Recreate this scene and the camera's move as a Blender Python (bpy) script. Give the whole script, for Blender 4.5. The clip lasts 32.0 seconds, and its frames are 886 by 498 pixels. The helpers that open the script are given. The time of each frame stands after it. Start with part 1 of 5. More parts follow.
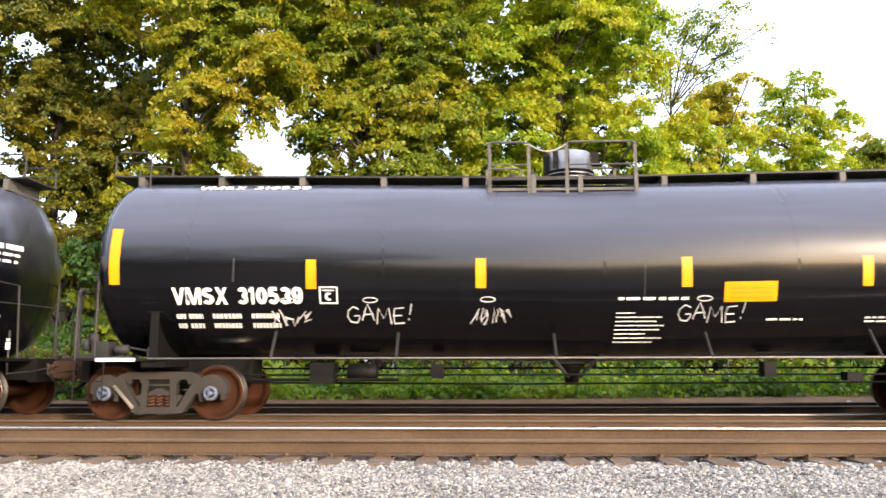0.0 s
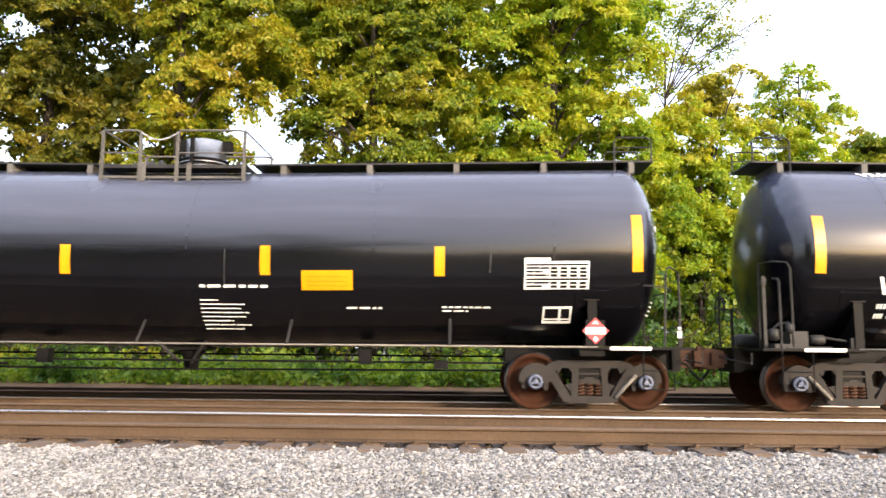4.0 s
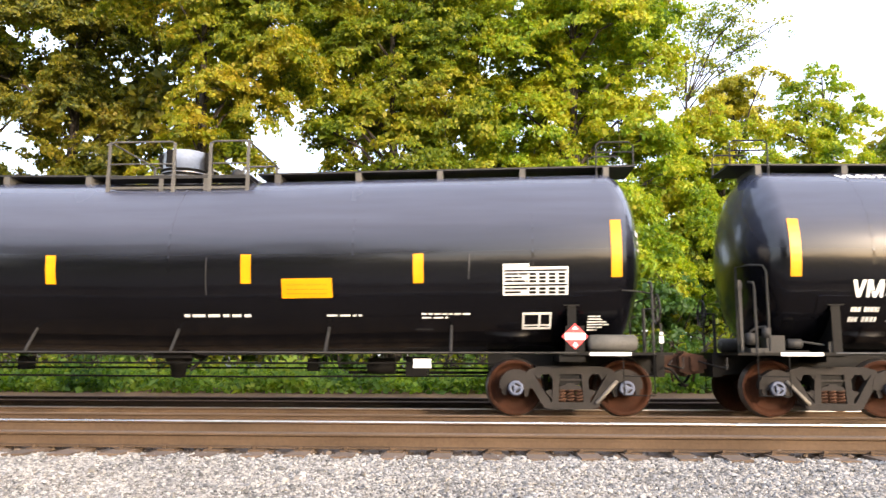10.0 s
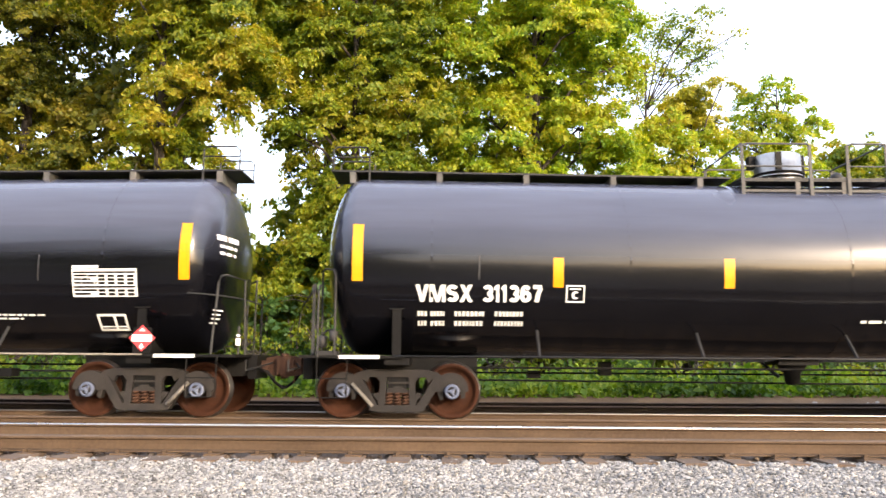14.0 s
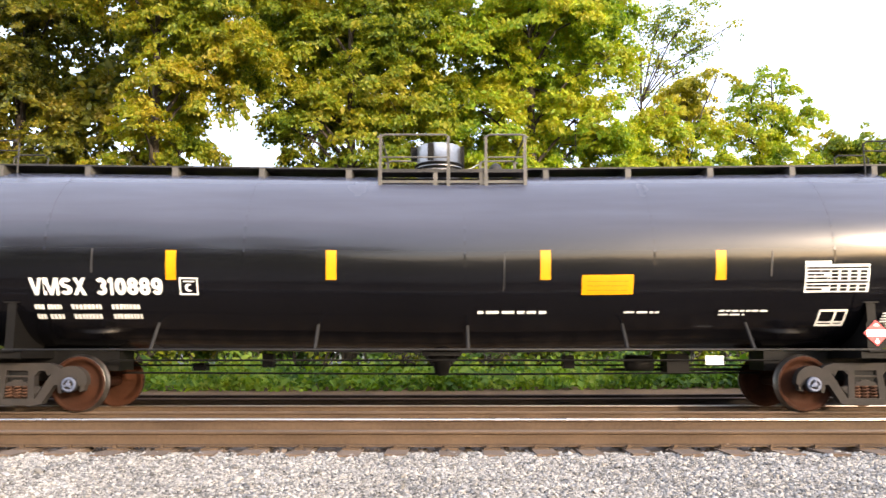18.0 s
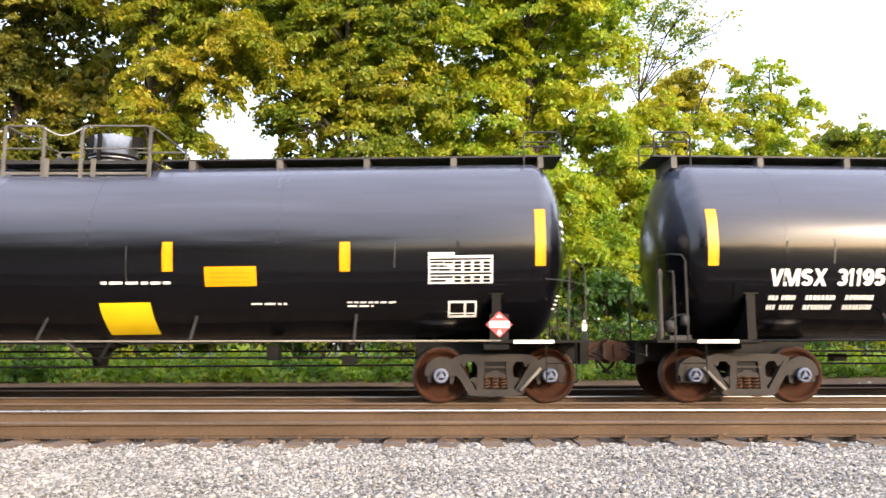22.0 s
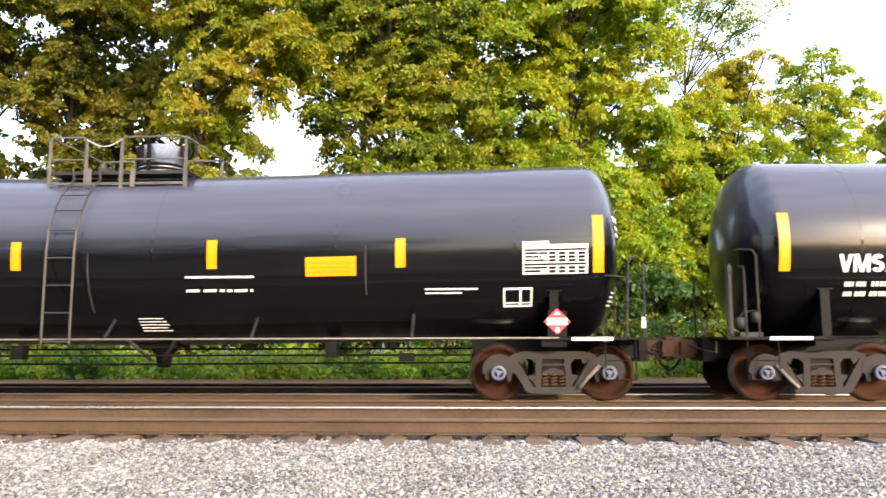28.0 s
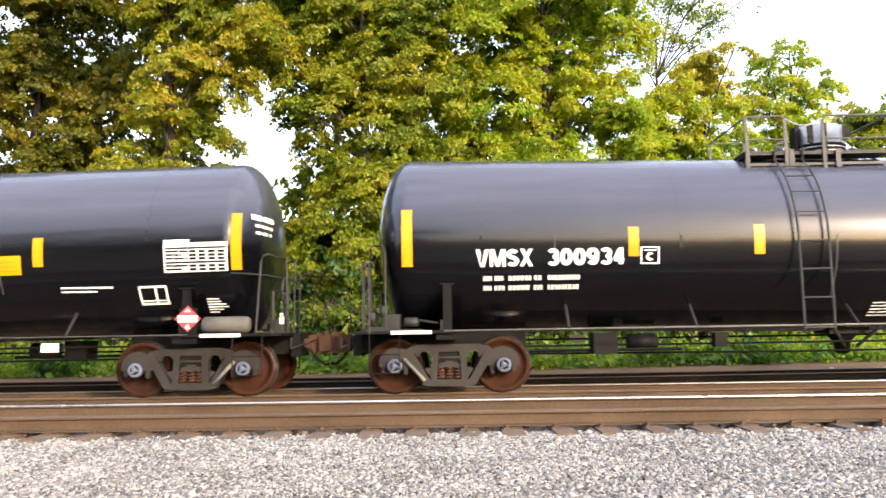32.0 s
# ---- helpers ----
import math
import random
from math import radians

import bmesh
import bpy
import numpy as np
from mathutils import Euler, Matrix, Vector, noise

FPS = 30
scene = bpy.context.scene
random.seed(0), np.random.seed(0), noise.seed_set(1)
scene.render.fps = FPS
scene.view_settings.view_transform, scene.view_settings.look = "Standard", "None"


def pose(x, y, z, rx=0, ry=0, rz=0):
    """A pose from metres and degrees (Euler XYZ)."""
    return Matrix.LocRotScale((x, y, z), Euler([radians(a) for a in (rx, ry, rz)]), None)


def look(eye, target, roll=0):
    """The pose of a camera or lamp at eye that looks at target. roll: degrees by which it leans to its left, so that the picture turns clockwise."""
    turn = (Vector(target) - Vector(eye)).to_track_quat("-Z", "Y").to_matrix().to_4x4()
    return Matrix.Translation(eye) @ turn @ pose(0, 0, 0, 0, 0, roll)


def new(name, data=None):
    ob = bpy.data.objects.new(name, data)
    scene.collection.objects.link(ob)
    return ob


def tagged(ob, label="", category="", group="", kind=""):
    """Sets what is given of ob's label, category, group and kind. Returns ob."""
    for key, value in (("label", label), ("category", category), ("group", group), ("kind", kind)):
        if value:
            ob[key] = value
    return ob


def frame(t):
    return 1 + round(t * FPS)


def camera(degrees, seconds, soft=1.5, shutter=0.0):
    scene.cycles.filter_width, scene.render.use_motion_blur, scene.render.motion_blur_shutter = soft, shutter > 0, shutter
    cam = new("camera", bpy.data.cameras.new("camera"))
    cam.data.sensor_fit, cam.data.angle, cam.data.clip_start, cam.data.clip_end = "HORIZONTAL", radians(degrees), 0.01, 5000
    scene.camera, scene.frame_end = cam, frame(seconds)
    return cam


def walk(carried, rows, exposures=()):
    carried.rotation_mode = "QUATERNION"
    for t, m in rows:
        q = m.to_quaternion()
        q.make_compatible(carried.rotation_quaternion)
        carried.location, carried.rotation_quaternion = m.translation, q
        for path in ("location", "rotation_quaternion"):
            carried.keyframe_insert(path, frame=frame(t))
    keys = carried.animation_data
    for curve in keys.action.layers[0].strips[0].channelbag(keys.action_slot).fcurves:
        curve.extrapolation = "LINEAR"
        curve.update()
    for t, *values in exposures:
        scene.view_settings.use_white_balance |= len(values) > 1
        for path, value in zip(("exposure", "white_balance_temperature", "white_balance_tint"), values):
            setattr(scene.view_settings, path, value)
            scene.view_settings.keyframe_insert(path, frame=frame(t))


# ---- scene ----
# The camera stands still beside the line and is held by hand: its turn alone changes.
EYE = (0.0, 0.0, 0.973)
TRAIN_Y, NEAR_Y, FAR_Y = 13.64, 9.31, 17.45
cam = camera(60.6, 32.0, soft=1.45, shutter=0.14)
TURNS = [
    (0, 98.400, 0.124, 2.079),
    (0.5, 98.040, 0.167, 2.106),
    (1, 97.805, -0.055, 1.844),
    (1.5, 97.732, -0.076, 1.623),
    (2, 97.888, 0.135, 1.493),
    (2.5, 98.241, -0.185, 1.174),
    (4.5, 97.357, -0.566, 1.451),
    (5, 97.372, -0.204, 1.473),
    (5.5, 98.115, 0.883, 2.072),
    (6, 98.742, 0.858, 3.251),
    (6.5, 98.624, 0.962, 3.249),
    (7, 98.332, 0.719, 3.268),
    (7.5, 98.416, 0.863, 3.173),
    (8, 98.615, 0.871, 3.382),
    (8.5, 98.543, 0.595, 3.696),
    (9, 98.232, 0.456, 3.481),
    (9.5, 98.027, 0.429, 3.373),
    (10, 98.004, -0.112, 3.078),
    (10.5, 97.391, -0.142, 3.657),
    (11, 97.758, 0.122, 4.151),
    (11.5, 97.993, -0.060, 3.667),
    (12, 97.372, -0.353, 3.258),
    (12.5, 97.302, -0.329, 2.856),
    (13, 98.078, -0.877, 1.671),
    (13.5, 98.373, -0.635, 0.133),
    (15.5, 97.699, 0.174, 0.468),
    (16, 97.642, 0.083, 0.345),
    (16.5, 97.789, -0.208, 0.072),
    (17, 97.830, -0.427, -0.088),
    (17.5, 97.813, -0.236, -0.137),
    (18, 97.773, 0.009, -0.150),
    (18.5, 97.737, 0.181, -0.145),
    (19, 97.762, -0.096, -0.466),
    (19.5, 97.727, -0.229, -0.671),
    (20, 97.760, -0.331, -0.765),
    (20.5, 97.789, -0.127, -0.683),
    (21, 97.629, 0.032, -0.531),
    (21.5, 97.352, 0.476, -0.211),
    (22, 97.127, 0.104, -0.303),
    (22.5, 97.045, 0.068, -0.291),
    (23, 96.913, 0.049, -0.012),
    (23.5, 96.801, 0.001, 0.713),
    (24, 96.755, 0.150, 1.811),
    (24.5, 97.157, 0.071, 2.361),
    (25, 97.338, 0.355, 3.392),
    (25.5, 97.313, 0.318, 4.302),
    (27.5, 96.904, 0.391, 4.574),
    (28, 96.937, 0.176, 3.024),
    (28.5, 97.011, 0.136, 2.441),
    (29, 96.868, 0.024, 2.362),
    (29.5, 96.582, 0.224, 2.492),
    (30, 96.188, 0.019, 2.676),
    (30.5, 95.927, 0.193, 2.679),
    (31, 96.175, 0.338, 2.697),
    (31.5, 96.315, 0.465, 2.525),
    (32, 96.384, 0.926, 1.198),
]
walk(cam, [(t, pose(*EYE, rx, ry, rz)) for t, rx, ry, rz in TURNS], exposures=[(0.0, 2.28, 6680, 15.5), (32.0, 2.28, 6680, 15.5)])

# ---- light: hazy afternoon sun from the open side behind the camera, bright sky ----
SUN_AZ, SUN_EL = radians(143), radians(17)      # azimuth clockwise from +y
world = bpy.data.worlds.new("sky")
scene.world = world
world.use_nodes = True
wn = world.node_tree.nodes
sky = wn.new("ShaderNodeTexSky")
sky.sky_type = "NISHITA"
sky.sun_disc = False
sky.sun_elevation, sky.sun_rotation = SUN_EL, SUN_AZ
sky.air_density, sky.dust_density, sky.ozone_density = 1.0, 2.2, 1.0
wn["Background"].inputs["Strength"].default_value = 0.175
haze = wn.new("ShaderNodeMixRGB")        # an even veil of high white cloud
haze.inputs[0].default_value, haze.inputs[2].default_value = 0.55, (2.58, 2.76, 3.2, 1)
world.node_tree.links.new(sky.outputs["Color"], haze.inputs[1])
world.node_tree.links.new(haze.outputs[0], wn["Background"].inputs["Color"])
sun = new("sun", bpy.data.lights.new("sun", "SUN"))
sun.data.energy, sun.data.angle, sun.data.color = 1.25, radians(3), (1.0, 0.85, 0.64)
sun_way = Vector((math.sin(SUN_AZ) * math.cos(SUN_EL), math.cos(SUN_AZ) * math.cos(SUN_EL), math.sin(SUN_EL)))
sun.matrix_world = look(sun_way * 60, (0, 0, 0))


# ---- materials ----
def mat(name, low, high, rough=0.6, metal=0.0, scale=3.0, fine=40.0, bump=0.15, spread=0.1, coat=0.0, distance=0.01,
        island=0.0, random_object=0.0, spec=0.5):
    """Two colours mixed by a broad and a fine noise, with relief and uneven gloss."""
    m = bpy.data.materials.new(name)
    m.use_nodes = True
    n, l = m.node_tree.nodes, m.node_tree.links
    b = n["Principled BSDF"]
    co = n.new("ShaderNodeTexCoord")
    a = n.new("ShaderNodeTexNoise")
    a.inputs["Scale"].default_value, a.inputs["Detail"].default_value = scale, 4
    f = n.new("ShaderNodeTexNoise")
    f.inputs["Scale"].default_value, f.inputs["Detail"].default_value = fine, 3
    for x in (a, f):
        l.new(co.outputs["Object"], x.inputs["Vector"])
    s = n.new("ShaderNodeMath")
    s.operation = "MULTIPLY_ADD"
    l.new(f.outputs["Fac"], s.inputs[0])
    s.inputs[1].default_value = 0.45
    l.new(a.outputs["Fac"], s.inputs[2])
    last = s.outputs[0]
    if island or random_object:
        src = n.new("ShaderNodeNewGeometry") if island else n.new("ShaderNodeObjectInfo")
        k = n.new("ShaderNodeMath")
        k.operation = "MULTIPLY_ADD"
        l.new(src.outputs["Random Per Island" if island else "Random"], k.inputs[0])
        k.inputs[1].default_value = island or random_object
        l.new(last, k.inputs[2])
        last = k.outputs[0]
    r = n.new("ShaderNodeValToRGB")
    top = 1.0 + (island or random_object)
    r.color_ramp.elements[0].position, r.color_ramp.elements[1].position = 0.42 / top, 0.98
    r.color_ramp.elements[0].color, r.color_ramp.elements[1].color = (*low, 1), (*high, 1)
    sc = n.new("ShaderNodeMath")
    sc.operation = "DIVIDE"
    l.new(last, sc.inputs[0])
    sc.inputs[1].default_value = top
    l.new(sc.outputs[0], r.inputs["Fac"])
    l.new(r.outputs["Color"], b.inputs["Base Color"])
    g = n.new("ShaderNodeMapRange")
    g.inputs["To Min"].default_value, g.inputs["To Max"].default_value = max(rough - spread, 0.02), min(rough + spread, 1)
    l.new(a.outputs["Fac"], g.inputs["Value"])
    l.new(g.outputs["Result"], b.inputs["Roughness"])
    b.inputs["Metallic"].default_value = metal
    b.inputs["Specular IOR Level"].default_value = spec
    b.inputs["Coat Weight"].default_value = coat
    b.inputs["Coat Roughness"].default_value = 0.08
    if bump:
        u = n.new("ShaderNodeBump")
        u.inputs["Strength"].default_value, u.inputs["Distance"].default_value = bump, distance
        l.new(f.outputs["Fac"], u.inputs["Height"])
        l.new(u.outputs["Normal"], b.inputs["Normal"])
    return m


def leaf_mat(name, colours, translucent=0.45):
    """Leaves: every one takes its colour from a row of greens, and lets some light through."""
    m = bpy.data.materials.new(name)
    m.use_nodes = True
    n, l = m.node_tree.nodes, m.node_tree.links
    b = n["Principled BSDF"]
    geo = n.new("ShaderNodeNewGeometry")
    co = n.new("ShaderNodeTexCoord")
    big = n.new("ShaderNodeTexNoise")
    big.inputs["Scale"].default_value, big.inputs["Detail"].default_value = 0.55, 2
    l.new(co.outputs["Object"], big.inputs["Vector"])
    k = n.new("ShaderNodeMath")
    k.operation = "MULTIPLY_ADD"
    l.new(geo.outputs["Random Per Island"], k.inputs[0])
    k.inputs[1].default_value = 0.5
    sub = n.new("ShaderNodeMath")
    sub.operation = "MULTIPLY_ADD"
    l.new(big.outputs["Fac"], sub.inputs[0])
    sub.inputs[1].default_value, sub.inputs[2].default_value = 1.7, -0.6
    l.new(sub.outputs[0], k.inputs[2])
    r = n.new("ShaderNodeValToRGB")
    e = r.color_ramp.elements
    while len(e) < len(colours):
        e.new(0.5)
    for i, c in enumerate(colours):
        e[i].position, e[i].color = i / (len(colours) - 1), (*c, 1)
    l.new(k.outputs[0], r.inputs["Fac"])
    l.new(r.outputs["Color"], b.inputs["Base Color"])
    b.inputs["Roughness"].default_value = 0.5
    b.inputs["Specular IOR Level"].default_value = 0.35
    tr = n.new("ShaderNodeBsdfTranslucent")
    gain = n.new("ShaderNodeMixRGB")
    gain.blend_type, gain.inputs[0].default_value = "MULTIPLY", 1.0
    gain.inputs[2].default_value = (2.3, 2.1, 0.7, 1)
    l.new(r.outputs["Color"], gain.inputs[1])
    l.new(gain.outputs[0], tr.inputs["Color"])
    mix = n.new("ShaderNodeMixShader")
    mix.inputs[0].default_value = translucent
    l.new(b.outputs[0], mix.inputs[1])
    l.new(tr.outputs[0], mix.inputs[2])
    l.new(mix.outputs[0], n["Material Output"].inputs["Surface"])
    return m


def tank_mat():
    """Black gloss paint over rolled plate: slight waves, faint streaks, dust and sky sheen coloured on upward faces."""
    m = mat("black_gloss_paint", (0.0018, 0.0019, 0.0029), (0.004, 0.0042, 0.006), 0.25, 0, 0.5, 9, 0, 0.08, 0.68)
    n, l = m.node_tree.nodes, m.node_tree.links
    b = n["Principled BSDF"]
    b.inputs["Coat IOR"].default_value, b.inputs["IOR"].default_value, b.inputs["Coat Roughness"].default_value = 1.45, 1.28, 0.13
    co = n.new("ShaderNodeTexCoord")
    mp = n.new("ShaderNodeMapping")
    mp.inputs["Scale"].default_value = (0.35, 0.5, 0.9)
    l.new(co.outputs["Object"], mp.inputs["Vector"])
    w = n.new("ShaderNodeTexNoise")
    w.inputs["Scale"].default_value, w.inputs["Detail"].default_value = 1.0, 2
    l.new(mp.outputs[0], w.inputs["Vector"])
    u = n.new("ShaderNodeBump")
    u.inputs["Strength"].default_value, u.inputs["Distance"].default_value = 0.3, 0.05
    l.new(w.outputs["Fac"], u.inputs["Height"])
    l.new(u.outputs["Normal"], b.inputs["Normal"])
    l.new(u.outputs["Normal"], b.inputs["Coat Normal"])
    # streaked dust, with sky sheen put into its colour where the plate faces up
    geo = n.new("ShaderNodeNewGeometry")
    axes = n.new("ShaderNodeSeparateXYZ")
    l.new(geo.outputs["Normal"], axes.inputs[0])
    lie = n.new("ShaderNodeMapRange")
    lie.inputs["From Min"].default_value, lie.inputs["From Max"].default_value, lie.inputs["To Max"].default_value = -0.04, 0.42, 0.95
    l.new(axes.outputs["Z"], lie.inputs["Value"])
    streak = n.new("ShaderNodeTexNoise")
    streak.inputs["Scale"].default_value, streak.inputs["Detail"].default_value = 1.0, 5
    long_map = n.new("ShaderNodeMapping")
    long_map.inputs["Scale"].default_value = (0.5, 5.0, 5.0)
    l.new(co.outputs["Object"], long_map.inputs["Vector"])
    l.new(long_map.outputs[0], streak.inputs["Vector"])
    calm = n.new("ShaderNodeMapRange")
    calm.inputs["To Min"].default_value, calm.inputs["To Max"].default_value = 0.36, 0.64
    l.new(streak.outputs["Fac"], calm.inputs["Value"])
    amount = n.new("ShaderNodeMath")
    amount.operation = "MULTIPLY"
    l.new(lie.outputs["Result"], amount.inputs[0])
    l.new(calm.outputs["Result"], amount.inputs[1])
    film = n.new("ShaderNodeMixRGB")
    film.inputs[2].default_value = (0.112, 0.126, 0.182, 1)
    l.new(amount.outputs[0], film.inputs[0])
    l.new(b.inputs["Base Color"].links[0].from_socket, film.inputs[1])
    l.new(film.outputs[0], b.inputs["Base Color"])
    return m


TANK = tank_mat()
BLACK_STEEL = mat("black_painted_steel", (0.0035, 0.0035, 0.0035), (0.011, 0.0103, 0.0098), 0.55, 0, 2, 30, 0.1, spec=0.1)
GREY_STEEL = mat("dusty_grey_steel", (0.012, 0.012, 0.0122), (0.034, 0.033, 0.032), 0.55, 0, 2, 30, 0.2, spec=0.25)
SCUFF = mat("rubbed_grey_paint", (0.012, 0.012, 0.013), (0.06, 0.059, 0.061), 0.5, 0, 2.5, 14, 0.02, spec=0.4)
DUSTY = mat("pale_dusty_steel", (0.1, 0.09, 0.075), (0.2, 0.185, 0.16), 0.8, 0, 3, 40, 0.2)
FRAME_STEEL = mat("cast_truck_steel", (0.0105, 0.0096, 0.0092), (0.038, 0.033, 0.0295), 0.75, 0, 3, 40, 0.35, random_object=0.5, spec=0.2)
RUST = mat("rusty_steel", (0.026, 0.013, 0.008), (0.085, 0.042, 0.025), 0.85, 0, 4, 45, 0.4, random_object=0.3, spec=0.2)
WHEEL = mat("rusty_wheel_steel", (0.013, 0.0058, 0.0034), (0.05, 0.018, 0.0085), 0.75, 0, 3, 30, 0.2, random_object=0.25, spec=0.1)
TREAD = mat("worn_bright_steel", (0.16, 0.145, 0.13), (0.3, 0.285, 0.26), 0.38, 1.0, 5, 60, 0.05)
RAIL_SIDE = mat("brown_rail_steel", (0.044, 0.028, 0.0165), (0.1, 0.066, 0.041), 0.85, 0, 0.8, 25, 0.25, spec=0.2)
# siding rails: the shade behind the train is put into this colour
SHADED_RAIL = mat("shaded_rail_steel", (0.01, 0.0075, 0.006), (0.028, 0.02, 0.015), 0.8, 0, 0.8, 25, 0.25, spec=0.2)
RAIL_TOP = mat("polished_rail_head", (0.5, 0.49, 0.47), (0.75, 0.73, 0.7), 0.28, 1.0, 0.6, 30, 0.02)
WORN_TOP = mat("worn_rail_head", (0.2, 0.185, 0.17), (0.34, 0.32, 0.3), 0.42, 1.0, 0.6, 30, 0.02)
DULL_TOP = mat("dull_rail_head", (0.045, 0.031, 0.022), (0.1, 0.07, 0.05), 0.8, 0.0, 0.6, 30, 0.05)
CHAIN = mat("galvanised_chain", (0.34, 0.34, 0.32), (0.55, 0.55, 0.52), 0.5, 0.4, 3, 30, 0.02)
WHITE = mat("white_paint", (0.66, 0.66, 0.64), (0.82, 0.82, 0.8), 0.5, 0, 3, 30, 0.02)
SPRAY = mat("thin_white_spray", (0.36, 0.36, 0.36), (0.62, 0.62, 0.62), 0.7, 0, 6, 60, 0.05)
YELLOW = mat("yellow_reflective_film", (0.62, 0.245, 0.0008), (0.74, 0.3, 0.0015), 0.35, 0, 3, 50, 0.02)
PRINT = mat("faded_brown_print", (0.42, 0.15, 0.003), (0.5, 0.19, 0.004), 0.5, 0, 3, 40, 0.02)
LEMON = mat("bright_lemon_film", (0.72, 0.5, 0.008), (0.82, 0.58, 0.012), 0.35, 0, 3, 50, 0.02)
RED = mat("red_print", (0.55, 0.03, 0.04), (0.7, 0.06, 0.06), 0.5, 0, 3, 40, 0.02)
STAINLESS = mat("stainless_cladding", (0.3, 0.29, 0.275), (0.58, 0.57, 0.54), 0.36, 1.0, 2, 20, 0.05)
LADDER = mat("dark_ladder_steel", (0.013, 0.013, 0.013), (0.042, 0.041, 0.039), 0.5, 0.1, 2, 30, 0.1)
CAP_BLUE = mat("bluish_bearing_cap", (0.045, 0.058, 0.1), (0.13, 0.155, 0.22), 0.55, 0.1, 6, 40, 0.1, random_object=0.5)
PALE_STEEL = mat("weathered_grey_steel", (0.045, 0.044, 0.04), (0.13, 0.125, 0.115), 0.65, 0, 3, 30, 0.2, random_object=0.3, spec=0.25)
TIE = mat("weathered_tie_wood", (0.055, 0.037, 0.025), (0.155, 0.108, 0.074), 0.9, 0, 4, 30, 0.5, random_object=0.35)
BALLAST = mat("rust_stained_ballast", (0.045, 0.031, 0.022), (0.12, 0.086, 0.06), 0.95, 0, 1.2, 22, 0.9, distance=0.04)
# siding ballast, darkened in its colour for the shade behind the train
SHADED_BALLAST = mat("shaded_ballast", (0.009, 0.0068, 0.0058), (0.027, 0.02, 0.016), 0.95, 0, 1.2, 22, 0.9, distance=0.04)
BARE_SOIL = mat("bare_brown_soil", (0.075, 0.04, 0.016), (0.18, 0.105, 0.048), 0.95, 0, 0.9, 18, 0.7, distance=0.03)
BROWN_STONE = mat("brown_ballast_stone", (0.04, 0.028, 0.021), (0.15, 0.11, 0.078), 0.95, 0, 3, 40, 0.3, island=0.6)
STONE = mat("grey_crushed_stone", (0.02, 0.0193, 0.018), (0.475, 0.452, 0.412), 0.9, 0, 1.3, 60, 0.4, island=1.3)
STONE_BED = mat("grey_gravel_bed", (0.03, 0.03, 0.029), (0.12, 0.119, 0.116), 0.95, 0, 1.5, 26, 1.0, distance=0.04)
SOIL = mat("grassy_soil", (0.022, 0.028, 0.01), (0.06, 0.062, 0.024), 0.95, 0, 0.6, 12, 0.6, distance=0.04)
BARK = mat("grey_brown_bark", (0.022, 0.017, 0.0135), (0.06, 0.047, 0.037), 0.95, 0, 5, 25, 0.8, distance=0.03)
WALL = mat("pale_house_siding", (0.26, 0.26, 0.25), (0.36, 0.36, 0.35), 0.8, 0, 1, 20, 0.1)
ROOF = mat("grey_shingle_roof", (0.09, 0.09, 0.095), (0.18, 0.175, 0.17), 0.9, 0, 1, 18, 0.4)
PANE = mat("dark_window_glass", (0.02, 0.025, 0.03), (0.04, 0.045, 0.05), 0.08, 0, 1, 10, 0)
LEAF = leaf_mat("maple_leaf", [(0.028, 0.06, 0.009), (0.066, 0.115, 0.012), (0.114, 0.167, 0.014), (0.175, 0.205, 0.014), (0.225, 0.239, 0.017), (0.25, 0.19, 0.020)])
LEAF_SUN = leaf_mat("yellowing_maple_leaf", [(0.045, 0.08, 0.009), (0.1, 0.148, 0.011), (0.162, 0.197, 0.012), (0.225, 0.232, 0.015), (0.27, 0.235, 0.017), (0.26, 0.205, 0.02)])
LEAF_BRIGHT = leaf_mat("bright_maple_leaf", [(0.044, 0.096, 0.010), (0.104, 0.186, 0.014), (0.175, 0.258, 0.015), (0.250, 0.303, 0.018), (0.303, 0.303, 0.020), (0.268, 0.258, 0.021)])
# olive leaves with the shade of the left-hand trees put into their colour
LEAF_SHADED_OLIVE = leaf_mat("shaded_olive_maple_leaf", [(0.02, 0.036, 0.007), (0.058, 0.076, 0.009), (0.115, 0.123, 0.011), (0.18, 0.165, 0.013), (0.2, 0.15, 0.016)], 0.4)
LEAF_MID = leaf_mat("green_maple_leaf", [(0.03, 0.062, 0.008), (0.078, 0.13, 0.011), (0.135, 0.187, 0.013), (0.2, 0.228, 0.015), (0.25, 0.245, 0.017), (0.245, 0.215, 0.02)])
LEAF_TAN = leaf_mat("tan_green_leaf", [(0.13, 0.155, 0.018), (0.24, 0.245, 0.025), (0.34, 0.31, 0.03), (0.38, 0.31, 0.035)])
LEAF_COOL = leaf_mat("cool_green_leaf", [(0.022, 0.058, 0.016), (0.04, 0.095, 0.022), (0.07, 0.135, 0.03), (0.09, 0.15, 0.03)])
WEED = leaf_mat("weed_leaf", [(0.02, 0.06, 0.007), (0.065, 0.14, 0.012), (0.16, 0.25, 0.02), (0.29, 0.34, 0.05)], 0.4)


# ---- mesh tools ----
def box(bm, x0, x1, y0, y1, z0, z1):
    v = [bm.verts.new((x, y, z)) for z in (z0, z1) for y in (y0, y1) for x in (x0, x1)]
    for f in ((0, 2, 3, 1), (4, 5, 7, 6), (0, 1, 5, 4), (2, 6, 7, 3), (0, 4, 6, 2), (1, 3, 7, 5)):
        bm.faces.new([v[i] for i in f])


